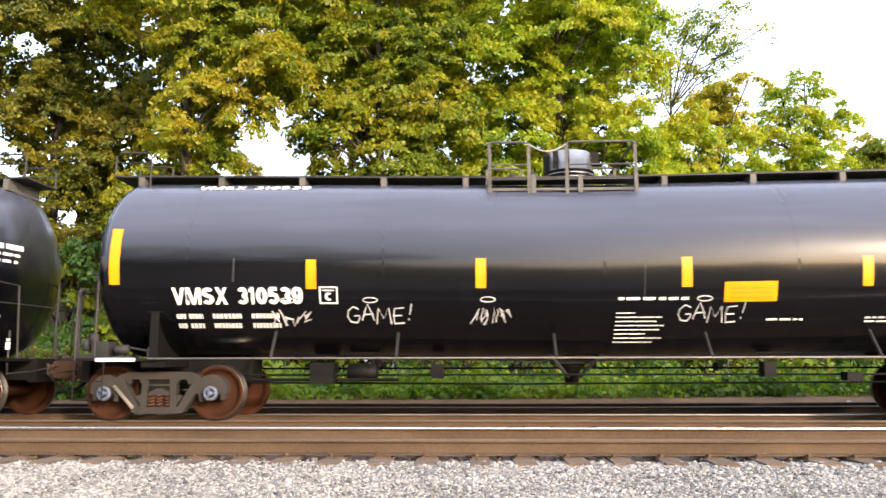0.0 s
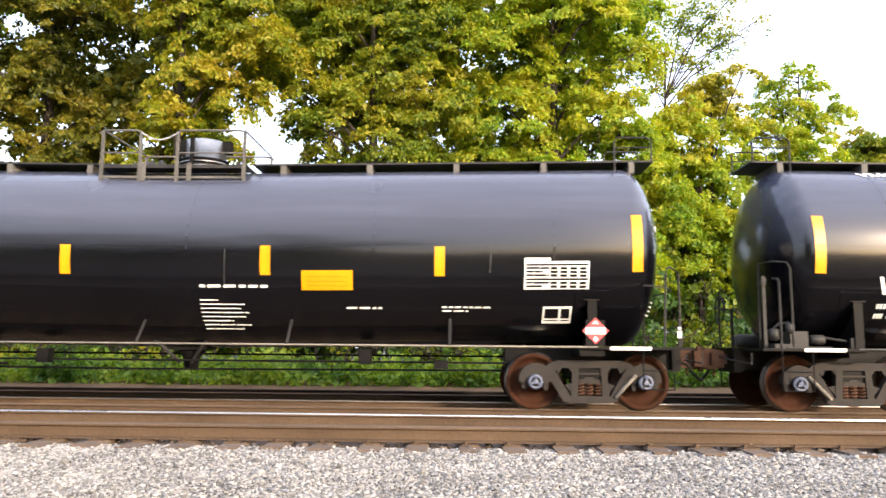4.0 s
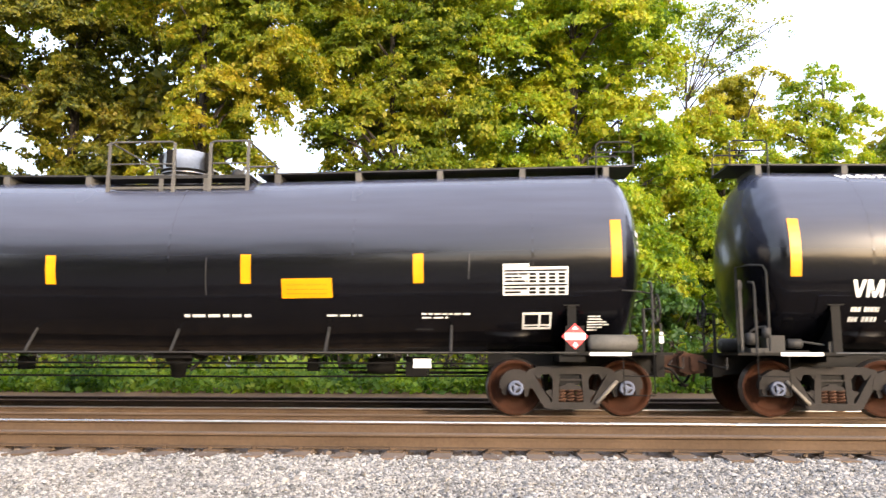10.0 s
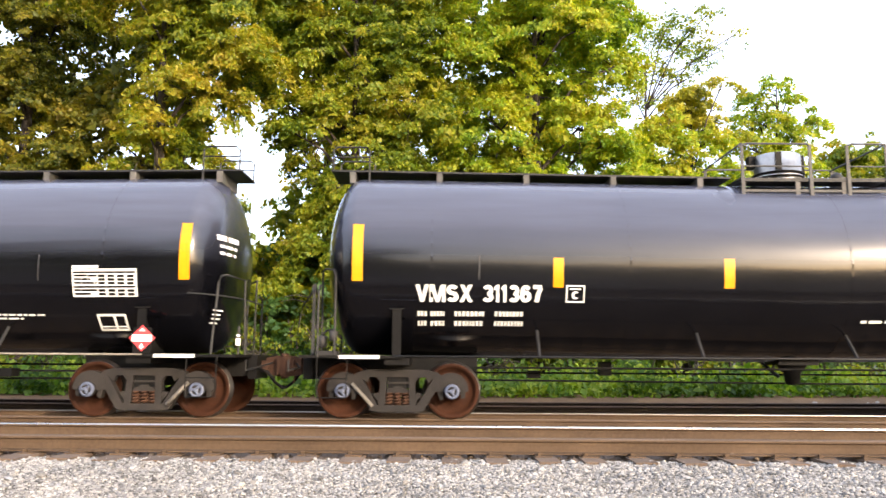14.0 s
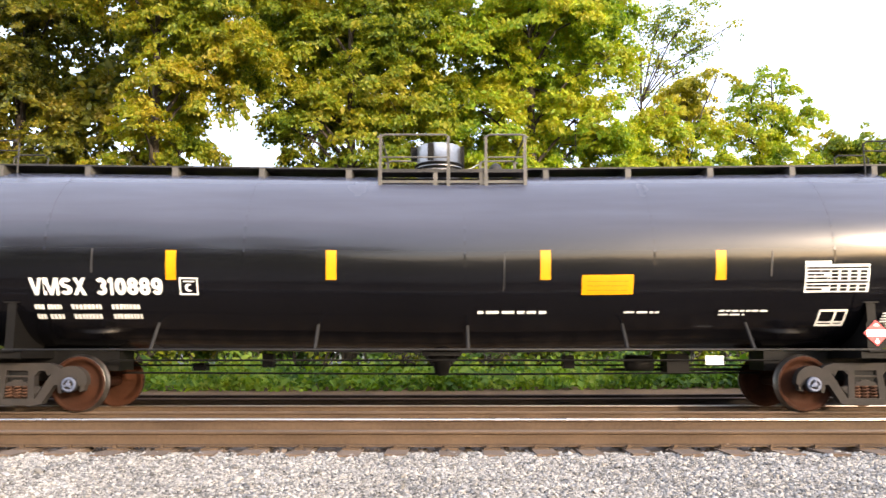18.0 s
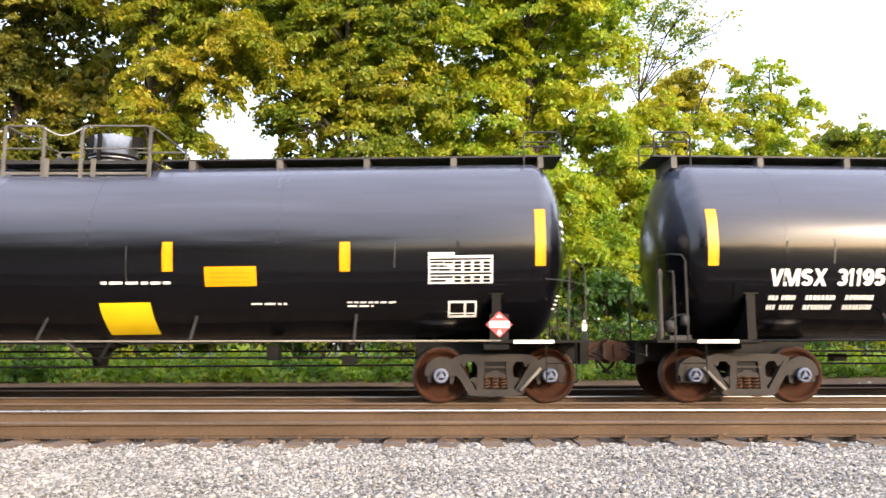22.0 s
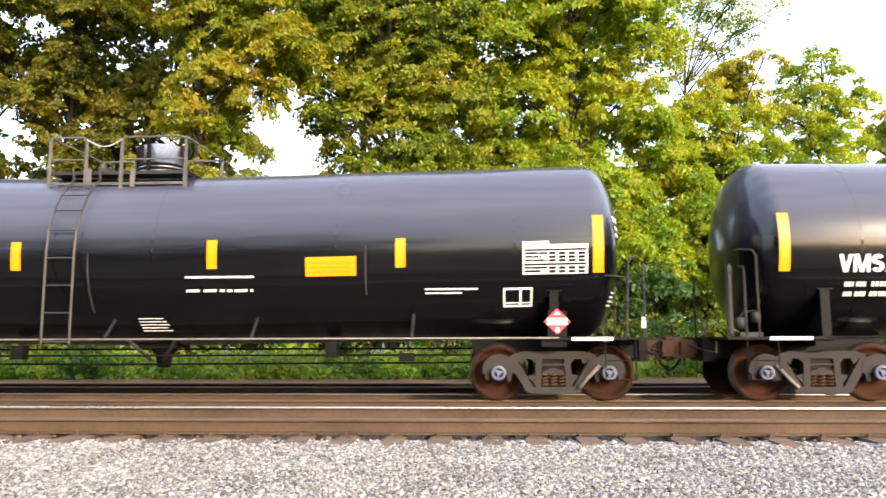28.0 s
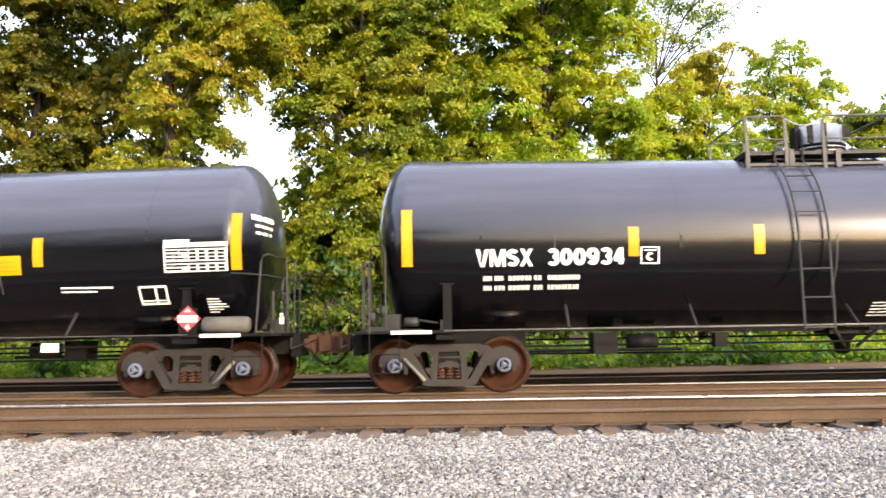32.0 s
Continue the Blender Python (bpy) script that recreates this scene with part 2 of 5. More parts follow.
def tube(bm, points, r, seg=8, r_end=None, cap=True):
    """A round bar along a line of points, tapering to r_end."""
    pts = [Vector(p) for p in points]
    r_end = r if r_end is None else r_end
    rings = []
    for i, p in enumerate(pts):
        d = (pts[min(i + 1, len(pts) - 1)] - pts[max(i - 1, 0)]).normalized()
        u = d.cross(Vector((0, 0, 1)) if abs(d.z) < 0.9 else Vector((1, 0, 0))).normalized()
        w = d.cross(u)
        rr = r + (r_end - r) * i / max(len(pts) - 1, 1)
        rings.append([bm.verts.new(p + rr * (math.cos(a) * u + math.sin(a) * w))
                      for a in (2 * math.pi * k / seg for k in range(seg))])
    for a, b in zip(rings, rings[1:]):
        for k in range(seg):
            f = bm.faces.new((a[k], a[(k + 1) % seg], b[(k + 1) % seg], b[k]))
            f.smooth = seg > 6
    if cap:
        bm.faces.new(rings[0][::-1])
        bm.faces.new(rings[-1])


def lathe(bm, profile, seg=32, axis="Y", at=(0, 0, 0)):
    """Turns a profile of (radius, along) round an axis."""
    rings = []
    for r, s in profile:
        ring = []
        for k in range(seg):
            a = 2 * math.pi * k / seg
            p = {"Y": (r * math.cos(a), s, r * math.sin(a)), "Z": (r * math.cos(a), r * math.sin(a), s),
                 "X": (s, r * math.cos(a), r * math.sin(a))}[axis]
            ring.append(bm.verts.new(Vector(p) + Vector(at)))
        rings.append(ring)
    for a, b in zip(rings, rings[1:]):
        for k in range(seg):
            f = bm.faces.new((a[k], a[(k + 1) % seg], b[(k + 1) % seg], b[k]))
            f.smooth = True
    bm.faces.new(rings[0][::-1])
    bm.faces.new(rings[-1])


def slab(bm, outline, y0, y1):
    """A plate: an outline in x and z, with thickness along y."""
    a = [bm.verts.new((x, y0, z)) for x, z in outline]
    b = [bm.verts.new((x, y1, z)) for x, z in outline]
    bm.faces.new(a)
    bm.faces.new(b[::-1])
    for i in range(len(a)):
        j = (i + 1) % len(a)
        bm.faces.new((a[j], a[i], b[i], b[j]))


MESHES = {}


def made(key, build, *materials, bevel=0.0):
    """The mesh under that key, built once and then shared."""
    if key not in MESHES:
        bm = bmesh.new()
        build(bm)
        if bevel:
            sharp = [e for e in bm.edges if len(e.link_faces) == 2 and e.calc_face_angle(0) > 0.7]
            bmesh.ops.bevel(bm, geom=sharp, offset=bevel, segments=1, affect="EDGES")
        bmesh.ops.recalc_face_normals(bm, faces=bm.faces)
        me = bpy.data.meshes.new(str(key))
        bm.to_mesh(me)
        bm.free()
        for m in materials:
            me.materials.append(m)
        MESHES[key] = me
    return MESHES[key]


def part(name, mesh, parent, label="", m=None):
    """Links a mesh as one part of a thing."""
    ob = new(name, mesh)
    ob.parent = parent
    if m is not None:
        ob.matrix_basis = m
    if label:
        ob["label"] = label
    return ob


def cloud_mesh(name, verts, faces, material, smooth=False):
    """A mesh from arrays of equal-sized faces."""
    me = bpy.data.meshes.new(name)
    n, k = faces.shape
    me.vertices.add(len(verts))
    me.vertices.foreach_set("co", verts.astype(np.float32).ravel())
    me.loops.add(n * k)
    me.loops.foreach_set("vertex_index", faces.astype(np.int32).ravel())
    me.polygons.add(n)
    me.polygons.foreach_set("loop_start", np.arange(0, n * k, k, dtype=np.int32))
    me.polygons.foreach_set("loop_total", np.full(n, k, dtype=np.int32))
    me.update(calc_edges=True)
    me.materials.append(material)
    return me


# ---- ground, ballast and tracks ----
rng = np.random.default_rng(7)


def ground_height(y):
    """The level of the ground across the line: the near track lies a little higher than the others."""
    return float(np.interp(y, (-40, 0, 4, 7.0, 8.0, 10.7, 11.9, 19.4, 20.4, 21.6, 24, 40, 80), (-0.6, -0.44, -0.27, -0.14, -0.105, -0.095, -0.22, -0.22, -0.07, 0.06, 0.17, 0.35, 0.4)))


def sheet(name, xs, ys, material, lift=0.0, rough=0.0, label="", category="", kind="structure"):
    verts, faces = [], []
    for y in ys:
        for x in xs:
            verts.append((x, y, ground_height(y) + lift + (rough * noise.noise((x * 0.9, y * 1.3, 0)) if rough else 0)))
    w = len(xs)
    for j in range(len(ys) - 1):
        for i in range(w - 1):
            a = j * w + i
            faces.append((a, a + 1, a + w + 1, a + w))
    me = bpy.data.meshes.new(name)
    me.from_pydata(verts, [], faces)
    me.materials.append(material)
    ob = new(name, me)
    return tagged(ob, label, category, kind=kind)


sheet("ground", [-3000, -300, -60, -30, -10, 0, 10, 30, 60, 300, 3000], [-3000, -300, -40, 0, 4, 7.0, 8.0, 10.7, 11.9, 19.4, 20.4, 21.6, 24, 40, 80, 300, 3000], SOIL,
      -0.05, 0, "grassy soil beside and under the railway", "ground")
fine_x = list(np.arange(-16, 16.01, 0.25))
sheet("gravel_bed", [-80, -40] + fine_x + [40, 80], list(np.arange(1.0, 8.26, 0.25)), STONE_BED, 0.0, 0.03, "bed of pale grey crushed stone", "gravel")
SIDING = list(np.arange(15.25, 19.5, 0.5))
sheet("ballast", [-80, -40] + fine_x + [40, 80], [8.25, 8.5, 8.8, 9.2, 9.6, 10.0, 10.4, 10.7, 11.1, 11.5, 11.9, 13, 14, 15.25], BALLAST, 0.0, 0.02, "rust-stained brown ballast under the tracks", "ballast")
sheet("siding_ballast", [-80, -40] + fine_x + [40, 80], SIDING + [19.6], SHADED_BALLAST, 0.0, 0.02, "ballast under the siding with the train's shade in its colour", "ballast")
sheet("soil_strip", [-80, -40] + fine_x + [40, 80], [19.6, 20.0, 20.4, 21.0, 21.6], BARE_SOIL, 0.0, 0.02, "strip of bare brown soil beside the siding", "soil")


def stones(name, n, xr, yr, size, material, lift, label, pick=None, squash=0.7):
    """Broken stones: small uneven solids scattered over the ground, all in one mesh."""
    cube = np.array([(-1, -1, -1), (1, -1, -1), (1, 1, -1), (-1, 1, -1), (-1, -1, 1), (1, -1, 1), (1, 1, 1), (-1, 1, 1)]) * 0.66
    tri = np.array([(0, 2, 1), (0, 3, 2), (4, 5, 6), (4, 6, 7), (0, 1, 5), (0, 5, 4), (1, 2, 6), (1, 6, 5), (2, 3, 7), (2, 7, 6), (3, 0, 4), (3, 4, 7)])
    x, y = rng.uniform(*xr, n), rng.uniform(*yr, n)
    if pick is not None:
        keep = pick(x, y)
        x, y = x[keep], y[keep]
        n = len(x)
    z = np.array([ground_height(v) for v in y]) + lift
    s = size * np.exp(rng.normal(0, 0.33, n))
    shape = cube[None] * rng.uniform(0.5, 1.3, (n, 8, 3)) * rng.uniform(0.65, 1.3, (n, 1, 3))
    q = rng.normal(size=(n, 4))
    q /= np.linalg.norm(q, axis=1, keepdims=True)
    a, b, c, d = q.T
    rot = np.stack([np.stack([1 - 2 * (c * c + d * d), 2 * (b * c - a * d), 2 * (b * d + a * c)], -1),
                    np.stack([2 * (b * c + a * d), 1 - 2 * (b * b + d * d), 2 * (c * d - a * b)], -1),
                    np.stack([2 * (b * d - a * c), 2 * (c * d + a * b), 1 - 2 * (b * b + c * c)], -1)], 1)
    v = np.einsum("nij,nkj->nki", rot, shape) * s[:, None, None]
    v[..., 2] *= squash
    bedded = v[:, tri, 2].mean(2) < -0.08 * s[:, None]      # faces that lie in the bed are left out
    v += np.stack([x, y, z + s * rng.uniform(-0.1, 0.55, n)], -1)[:, None]
    f = (tri[None] + 8 * np.arange(n)[:, None, None])[~bedded]
    return tagged(new(name, cloud_mesh(name, v.reshape(-1, 3), f, material)), label, "gravel", kind="stuff")


stones("crushed_stone", 128000, (-6.2, 5.4), (5.15, 8.3), 0.0128, STONE, 0.01, "loose pale grey crushed stone beside the track", lambda x, y: (x > -0.3 - y * 0.7) & (x < 0.3 + y * 0.61))
stones("ballast_stone", 13000, (-14, 14), (8.25, 15.4), 0.03, BROWN_STONE, 0.0, "loose rust-brown ballast stone between the rails", lambda x, y: (np.abs(x) < 1.5 + y * 0.72) & (np.random.default_rng(3).random(len(y)) < np.where(y < 12.5, 1.0, 0.55)))
stones("siding_stone", 5200, (1.5, 15), (15.0, 20.2), 0.032, STONE, 0.0, "pale grey stone spilt beside the siding", lambda x, y: ((y < 16.5) | (y > 18.5 + 0.07 * x)) & (y < 19.4 + 0.07 * x) & (np.random.default_rng(4).random(len(y)) < np.clip(0.2 + 0.09 * x, 0, 1)))

HEAD, BASE, TALL = 0.0365, 0.07, 0.172


def rail_outline():
    h, b, t = HEAD, BASE, TALL
    half = [(h - 0.02, 0), (h - 0.009, -0.003), (h - 0.002, -0.010), (h, -0.018), (h, -0.035), (0.012, -0.05), (0.009, -0.09), (0.012, -0.145), (b, -0.16), (b, -t)]
    return half + [(-x, z) for x, z in reversed(half)]


def track(name, y, top, label, bend, polished, ties_from, ties_to, step, plates, steel=RAIL_SIDE):
    """A track: two rails of real section on wooden cross ties. bend(x): how far it has swung away at x."""
    root = tagged(new(name), label, "railway track", kind="structure")
    root.location = (0, y, top)
    xs = [-120, -60] + list(np.arange(-30, 31, 3.0)) + [60, 120]
    for side in (-1, 1):
        def build(bm):
            rings = []
            for x in xs:
                rings.append([bm.verts.new((x, side * 0.7535 + u + bend(x), w)) for u, w in rail_outline()])
            k = len(rings[0])
            for a, b in zip(rings, rings[1:]):
                for i in range(k):
                    f = bm.faces.new((a[i], a[(i + 1) % k], b[(i + 1) % k], b[i]))
                    f.material_index = 1 if i in (k - 1, 0, 1, 2, k - 2, k - 3, k - 4) else 0
            bm.faces.new(rings[0])
            bm.faces.new(rings[-1])
        part("rail", made((name, side), build, steel, (DULL_TOP, RAIL_TOP, WORN_TOP)[polished[side > 0]]), root, "steel rail with a bright worn head" if polished[side > 0] else "rusty steel rail")
    tie = made("tie", lambda bm: box(bm, -0.115, 0.115, -1.3, 1.3, -0.17, 0), TIE, bevel=0.008)
    plate = made("tie_plate", lambda bm: (box(bm, -0.09, 0.09, -0.17, 0.17, -0.02, 0.004), box(bm, -0.06, -0.02, -0.11, -0.078, 0, 0.035), box(bm, 0.02, 0.06, 0.078, 0.11, 0, 0.035)), RAIL_SIDE)
    r = random.Random(name)
    x = ties_from
    while x < ties_to:
        xx, turn = x + r.uniform(-0.03, 0.03), math.degrees(math.atan((bend(x + 0.5) - bend(x - 0.5))))
        part("tie", tie, root, m=pose(xx, bend(xx) + r.uniform(-0.05, 0.05), -0.185 - r.uniform(0, 0.012), r.uniform(-0.3, 0.3), r.uniform(-1.5, 1.5), turn + r.uniform(-1.2, 1.2)))
        if plates:
            for side in (-1, 1):
                part("tie_plate", plate, root, m=pose(xx, side * 0.7535 + bend(xx), -0.18))
        x += step
    return root


track("near_track", NEAR_Y, 0.125, "rusty brown railway track with weathered wooden ties", lambda x: 0.0, (0, 1), -36, 36, 0.508, True)
# near head: dull colour stands in for the weak reflection towards the camera
track("train_track", TRAIN_Y, 0.0, "railway track under the tank cars with worn rail heads", lambda x: 0.0, (0, 2), -36, 36, 0.53, False)
track("far_track", FAR_Y, -0.01, "rusty siding track swinging away towards the bushes", lambda x: 0.0 if x < 0 else 0.0065 * x * x if x < 6 else 0.234 + 0.078 * (x - 6), (0, 0), -36, 36, 0.53, False, SHADED_RAIL)


# ---- the train: thirteen tank cars, all of one build in two lengths of fitting ----
CAR = 18.0
AXLE, HUB_Z, TRUCK_X = 0.889, 0.457, 9.0 - 2.07
SERIES = {  # radius, middle height, rise towards the ends, half length of the shell, depth of the heads
    "a": (1.575, 2.53, 0.095, 7.62, 0.59),
    "b": (1.53, 2.435, 0.12, 7.55, 0.6),
}


def axis_z(s, x):
    r, mid, rise, half, deep = SERIES[s]
    return mid + rise * min(abs(x) / half, 1.08)


def skin(s, x, angle, out=0.0):
    """A point on the shell's near side: angle in degrees above the level of its axis."""
    r = SERIES[s][0] + out
    a = radians(angle)
    return (x, -r * math.cos(a), axis_z(s, x) + r * math.sin(a))


def height_angle(s, x, z):
    r = SERIES[s][0]
    return math.degrees(math.asin(max(-0.999, min(0.999, (z - axis_z(s, x)) / r))))


def shell(bm, s):
    """Two cylinders that dip to the middle, with rounded heads."""
    r, mid, rise, half, deep = SERIES[s]
    stations = []
    for i in range(17):
        a = math.pi / 2 * i / 16
        stations.append((-half - deep * math.cos(a) ** 1.0, max(r * math.sin(a) ** 0.92, 0.02)))
    inner = [-half + half * i / 6 for i in range(1, 6)]
    row = stations + [(x, r) for x in inner] + [(0, r)] + [(-x, r) for x in reversed(inner)] + [(-x, q) for x, q in reversed(stations)]
    rings, seg = [], 64
    for x, q in row:
        c = axis_z(s, x)
        rings.append([bm.verts.new((x, q * math.cos(t), c + q * math.sin(t))) for t in (2 * math.pi * k / seg for k in range(seg))])
    for a, b in zip(rings, rings[1:]):
        for k in range(seg):
            bm.faces.new((a[k], a[(k + 1) % seg], b[(k + 1) % seg], b[k])).smooth = True
    bm.faces.new(rings[0])
    bm.faces.new(rings[-1])


def patch(bm, s, x0, x1, a0, a1, out=0.006, steps=6, lean=0.0):
    """A thin film on the shell between two lengths and two angles."""
    rows = []
    for i in range(steps + 1):
        a = a0 + (a1 - a0) * i / steps
        d = lean * i / steps
        rows.append((bm.verts.new(skin(s, x0 + d, a, out)), bm.verts.new(skin(s, x1 + d, a, out)),
                     bm.verts.new(skin(s, x0 + d, a, out - 0.005)), bm.verts.new(skin(s, x1 + d, a, out - 0.005))))
    for p, q in zip(rows, rows[1:]):
        bm.faces.new((p[0], p[1], q[1], q[0]))
        bm.faces.new((p[0], q[0], q[2], p[2]))
        bm.faces.new((p[1], p[3], q[3], q[1]))
    bm.faces.new((rows[0][0], rows[0][2], rows[0][3], rows[0][1]))
    bm.faces.new((rows[-1][0], rows[-1][1], rows[-1][3], rows[-1][2]))


def zpatch(bm, s, x0, x1, z0, z1, out=0.006, steps=3, lean=0.0):
    patch(bm, s, x0, x1, height_angle(s, 0.5 * (x0 + x1), z1), height_angle(s, 0.5 * (x0 + x1), z0), out, steps, lean)


BLOCK = {  # bold block letters: their strokes as four corners in a unit square
    "V": (((0, 1), (0.29, 1), (0.63, 0), (0.36, 0)), ((0.71, 1), (1, 1), (0.64, 0), (0.37, 0))),
    "M": (((0, 1), (0.2, 1), (0.2, 0), (0, 0)), ((0.8, 1), (1, 1), (1, 0), (0.8, 0)), ((0, 1), (0.29, 1), (0.6, 0), (0.4, 0)), ((0.71, 1), (1, 1), (0.6, 0), (0.4, 0))),
    "1": (((0.42, 1), (1, 1), (1, 0), (0.42, 0)), ((0, 0.88), (0.5, 1), (0.5, 0.78), (0, 0.68))),
    "X": (((0.02, 1), (0.32, 1), (1, 0), (0.7, 0)), ((0.68, 1), (0.98, 1), (0.3, 0), (0, 0))),
}


def arc(cx, cy, rx, ry, a0, a1, n=9):
    return [(cx + rx * math.cos(radians(a0 + (a1 - a0) * i / n)), cy + ry * math.sin(radians(a0 + (a1 - a0) * i / n))) for i in range(n + 1)]


ROUND = {  # the other bold characters: middle lines of their strokes, in the unit square
    "0": [arc(0.5, 0.5, 0.5, 0.5, 90, 450, 18)],
    "2": [arc(0.5, 0.7, 0.5, 0.3, 165, -25) + [(0.5, 0.28), (0.12, 0.04)], [(0.0, 0.0), (1.0, 0.0)]],
    "3": [arc(0.5, 0.74, 0.46, 0.26, 155, -90), arc(0.5, 0.26, 0.5, 0.26, 90, -155)],
    "4": [[(0.72, -0.1), (0.72, 1.1)], [(0.62, 1.0), (0.0, 0.28)], [(-0.12, 0.24), (1.12, 0.24)]],
    "5": [[(1.0, 1.0), (0.1, 1.0)], [(0.16, 1.08), (0.06, 0.44)], arc(0.48, 0.31, 0.52, 0.31, 140, -155)],
    "6": [arc(0.5, 0.3, 0.5, 0.3, 90, 450, 16), [(0.0, 0.3), (0.0, 0.55), (0.09, 0.82), (0.3, 0.98), (0.6, 1.0), (0.95, 0.84)]],
    "7": [[(-0.1, 1.0), (1.1, 1.0)], [(0.98, 0.95), (0.62, 0.5), (0.4, -0.1)]],
    "8": [arc(0.5, 0.75, 0.44, 0.25, -90, 270, 14), arc(0.5, 0.26, 0.5, 0.26, 90, 450, 14)],
    "9": [arc(0.5, 0.7, 0.5, 0.3, 90, 450, 16), [(1.0, 0.7), (1.0, 0.45), (0.91, 0.18), (0.7, 0.02), (0.4, 0.0), (0.05, 0.16)]],
    "S": [arc(0.5, 0.76, 0.48, 0.24, 25, 268) + arc(0.5, 0.26, 0.5, 0.26, 88, -155)],
    "C": [arc(0.5, 0.5, 0.5, 0.5, 40, 320, 12)],
}


def character(key, s, text, x0, x1, z0, z1, material, out=0.009):
    """One bold character painted on the shell between x0 and x1, bent to its curve; crossing strokes are thin coats one above another."""
    a0, a1 = height_angle(s, 0.5 * (x0 + x1), z0), height_angle(s, 0.5 * (x0 + x1), z1)
    tu, tv = 0.37, 0.21          # thickness of upright and of level strokes

    def build(bm):
        def at(u, v, coat):
            return bm.verts.new(skin(s, x0 + u * (x1 - x0), a0 + v * (a1 - a0), out + 0.0012 * coat))
        if text in BLOCK:
            for coat, stroke in enumerate(BLOCK[text]):
                bm.faces.new([at(u, v, coat) for u, v in stroke])
            return
        for coat, line in enumerate(ROUND[text]):
            pts = [(tu / 2 + u * (1 - tu), tv / 2 + v * (1 - tv)) for u, v in line]
            edge = []
            for i, (u, v) in enumerate(pts):
                (ua, va), (ub, vb) = pts[max(i - 1, 0)], pts[min(i + 1, len(pts) - 1)]
                nu, nv = -(vb - va) * 1.4, (ub - ua)
                d = math.hypot(nu, nv)
                edge.append((at(u + nu / d * tu / 2, v + nv / d * tv / 2, coat), at(u - nu / d * tu / 2, v - nv / d * tv / 2, coat)))
            for p, q in zip(edge, edge[1:]):
                bm.faces.new((p[0], p[1], q[1], q[0]))
    return made(("character",) + key, build, material)


def word(name, s, text, x0, x1, z0, z1, gap, parent, label):
    """A word of single bold characters, each a part."""
    wide = {"1": 0.6, "M": 1.2, "S": 0.95}
    total = sum(wide.get(c, 1.0) for c in text) + gap * (len(text) - 1)
    x, unit = x0, (x1 - x0) / total
    for i, c in enumerate(text):
        w = wide.get(c, 1.0) * unit
        left, right = (x + 0.06 * w, x + 0.8 * w) if c == "1" else (x, x + w)
        part(name, character((text if name == "letter" else "", c, round(x, 3), s), s, c, left, right, z0, z1, WHITE), parent, label)
        x += w + gap * unit


def head_patch(bm, s, q, y0, y1, z0, z1):
    """A thin mark on a rounded head, at the end q of the car."""
    r, mid, rise, half, deep = SERIES[s]
    rows = []
    for i in range(5):
        y = y0 + (y1 - y0) * i / 4
        row = []
        for z in (z0, z1):
            c = axis_z(s, 8.0)
            sa = min((math.hypot(y, z - c) / r) ** (1 / 0.92), 0.999)
            row.append(bm.verts.new((q * (half + deep * math.sqrt(1 - sa * sa) + 0.012), y, z)))
        rows.append(row)
    for p, w in zip(rows, rows[1:]):
        bm.faces.new((p[0], w[0], w[1], p[1]))


def bars(bm, s, x0, x1, z0, z1, seed, out=0.007, fill=0.97, word=(0.07, 0.3), gap=0.009):
    """A line of small writing too fine to read: short bars with gaps between words."""
    r, x = random.Random(seed), x0
    while x < x1 - 0.02:
        w = min(r.uniform(*word), x1 - x)
        zpatch(bm, s, x, x + w * fill, z0, z1, out, 1)
        x += w + gap


def figures(bm, s, x0, x1, z0, z1, seed):
    """A line of small figures, one bar each."""
    bars(bm, s, x0, x1, z0, z1, seed, 0.007, 0.8, (0.04, 0.065), 0.006)


def frame_bars(bm, s, x0, x1, z0, z1, w, out=0.007):
    zpatch(bm, s, x0, x1, z1 - w, z1, out, 1)
    zpatch(bm, s, x0, x1, z0, z0 + w, out, 1)
    zpatch(bm, s, x0, x0 + w, z0 + w, z1 - w, out, 2)
    zpatch(bm, s, x1 - w, x1, z0 + w, z1 - w, out, 2)


def strokes(bm, s, lines, x0, z0, size, thick):
    """Sprayed strokes: lines of (u, v) in letter units."""
    for line in lines:
        pts = [Vector(skin(s, x0 + u * size, height_angle(s, x0, z0 + v * size), 0.004)) for u, v in line]
        tube(bm, pts, thick, 5)


GLYPHS = {"G": [[(0.75, 0.85), (0.4, 1), (0.08, 0.75), (0, 0.4), (0.2, 0.05), (0.6, 0), (0.8, 0.3), (0.78, 0.45), (0.45, 0.42)]],
          "A": [[(0, 0), (0.2, 0.6), (0.4, 1.0), (0.62, 0.5), (0.8, 0)], [(0.1, 0.35), (0.75, 0.4)]],
          "M": [[(0, 0), (0.12, 1), (0.45, 0.35), (0.8, 1), (0.95, 0)]],
          "E": [[(0.7, 1), (0.1, 0.95), (0, 0.5), (0.05, 0), (0.7, 0.05)], [(0.0, 0.5), (0.55, 0.52)]],
          "!": [[(0.25, 1), (0.12, 0.35)], [(0.06, 0.1), (0.04, 0.0)]]}


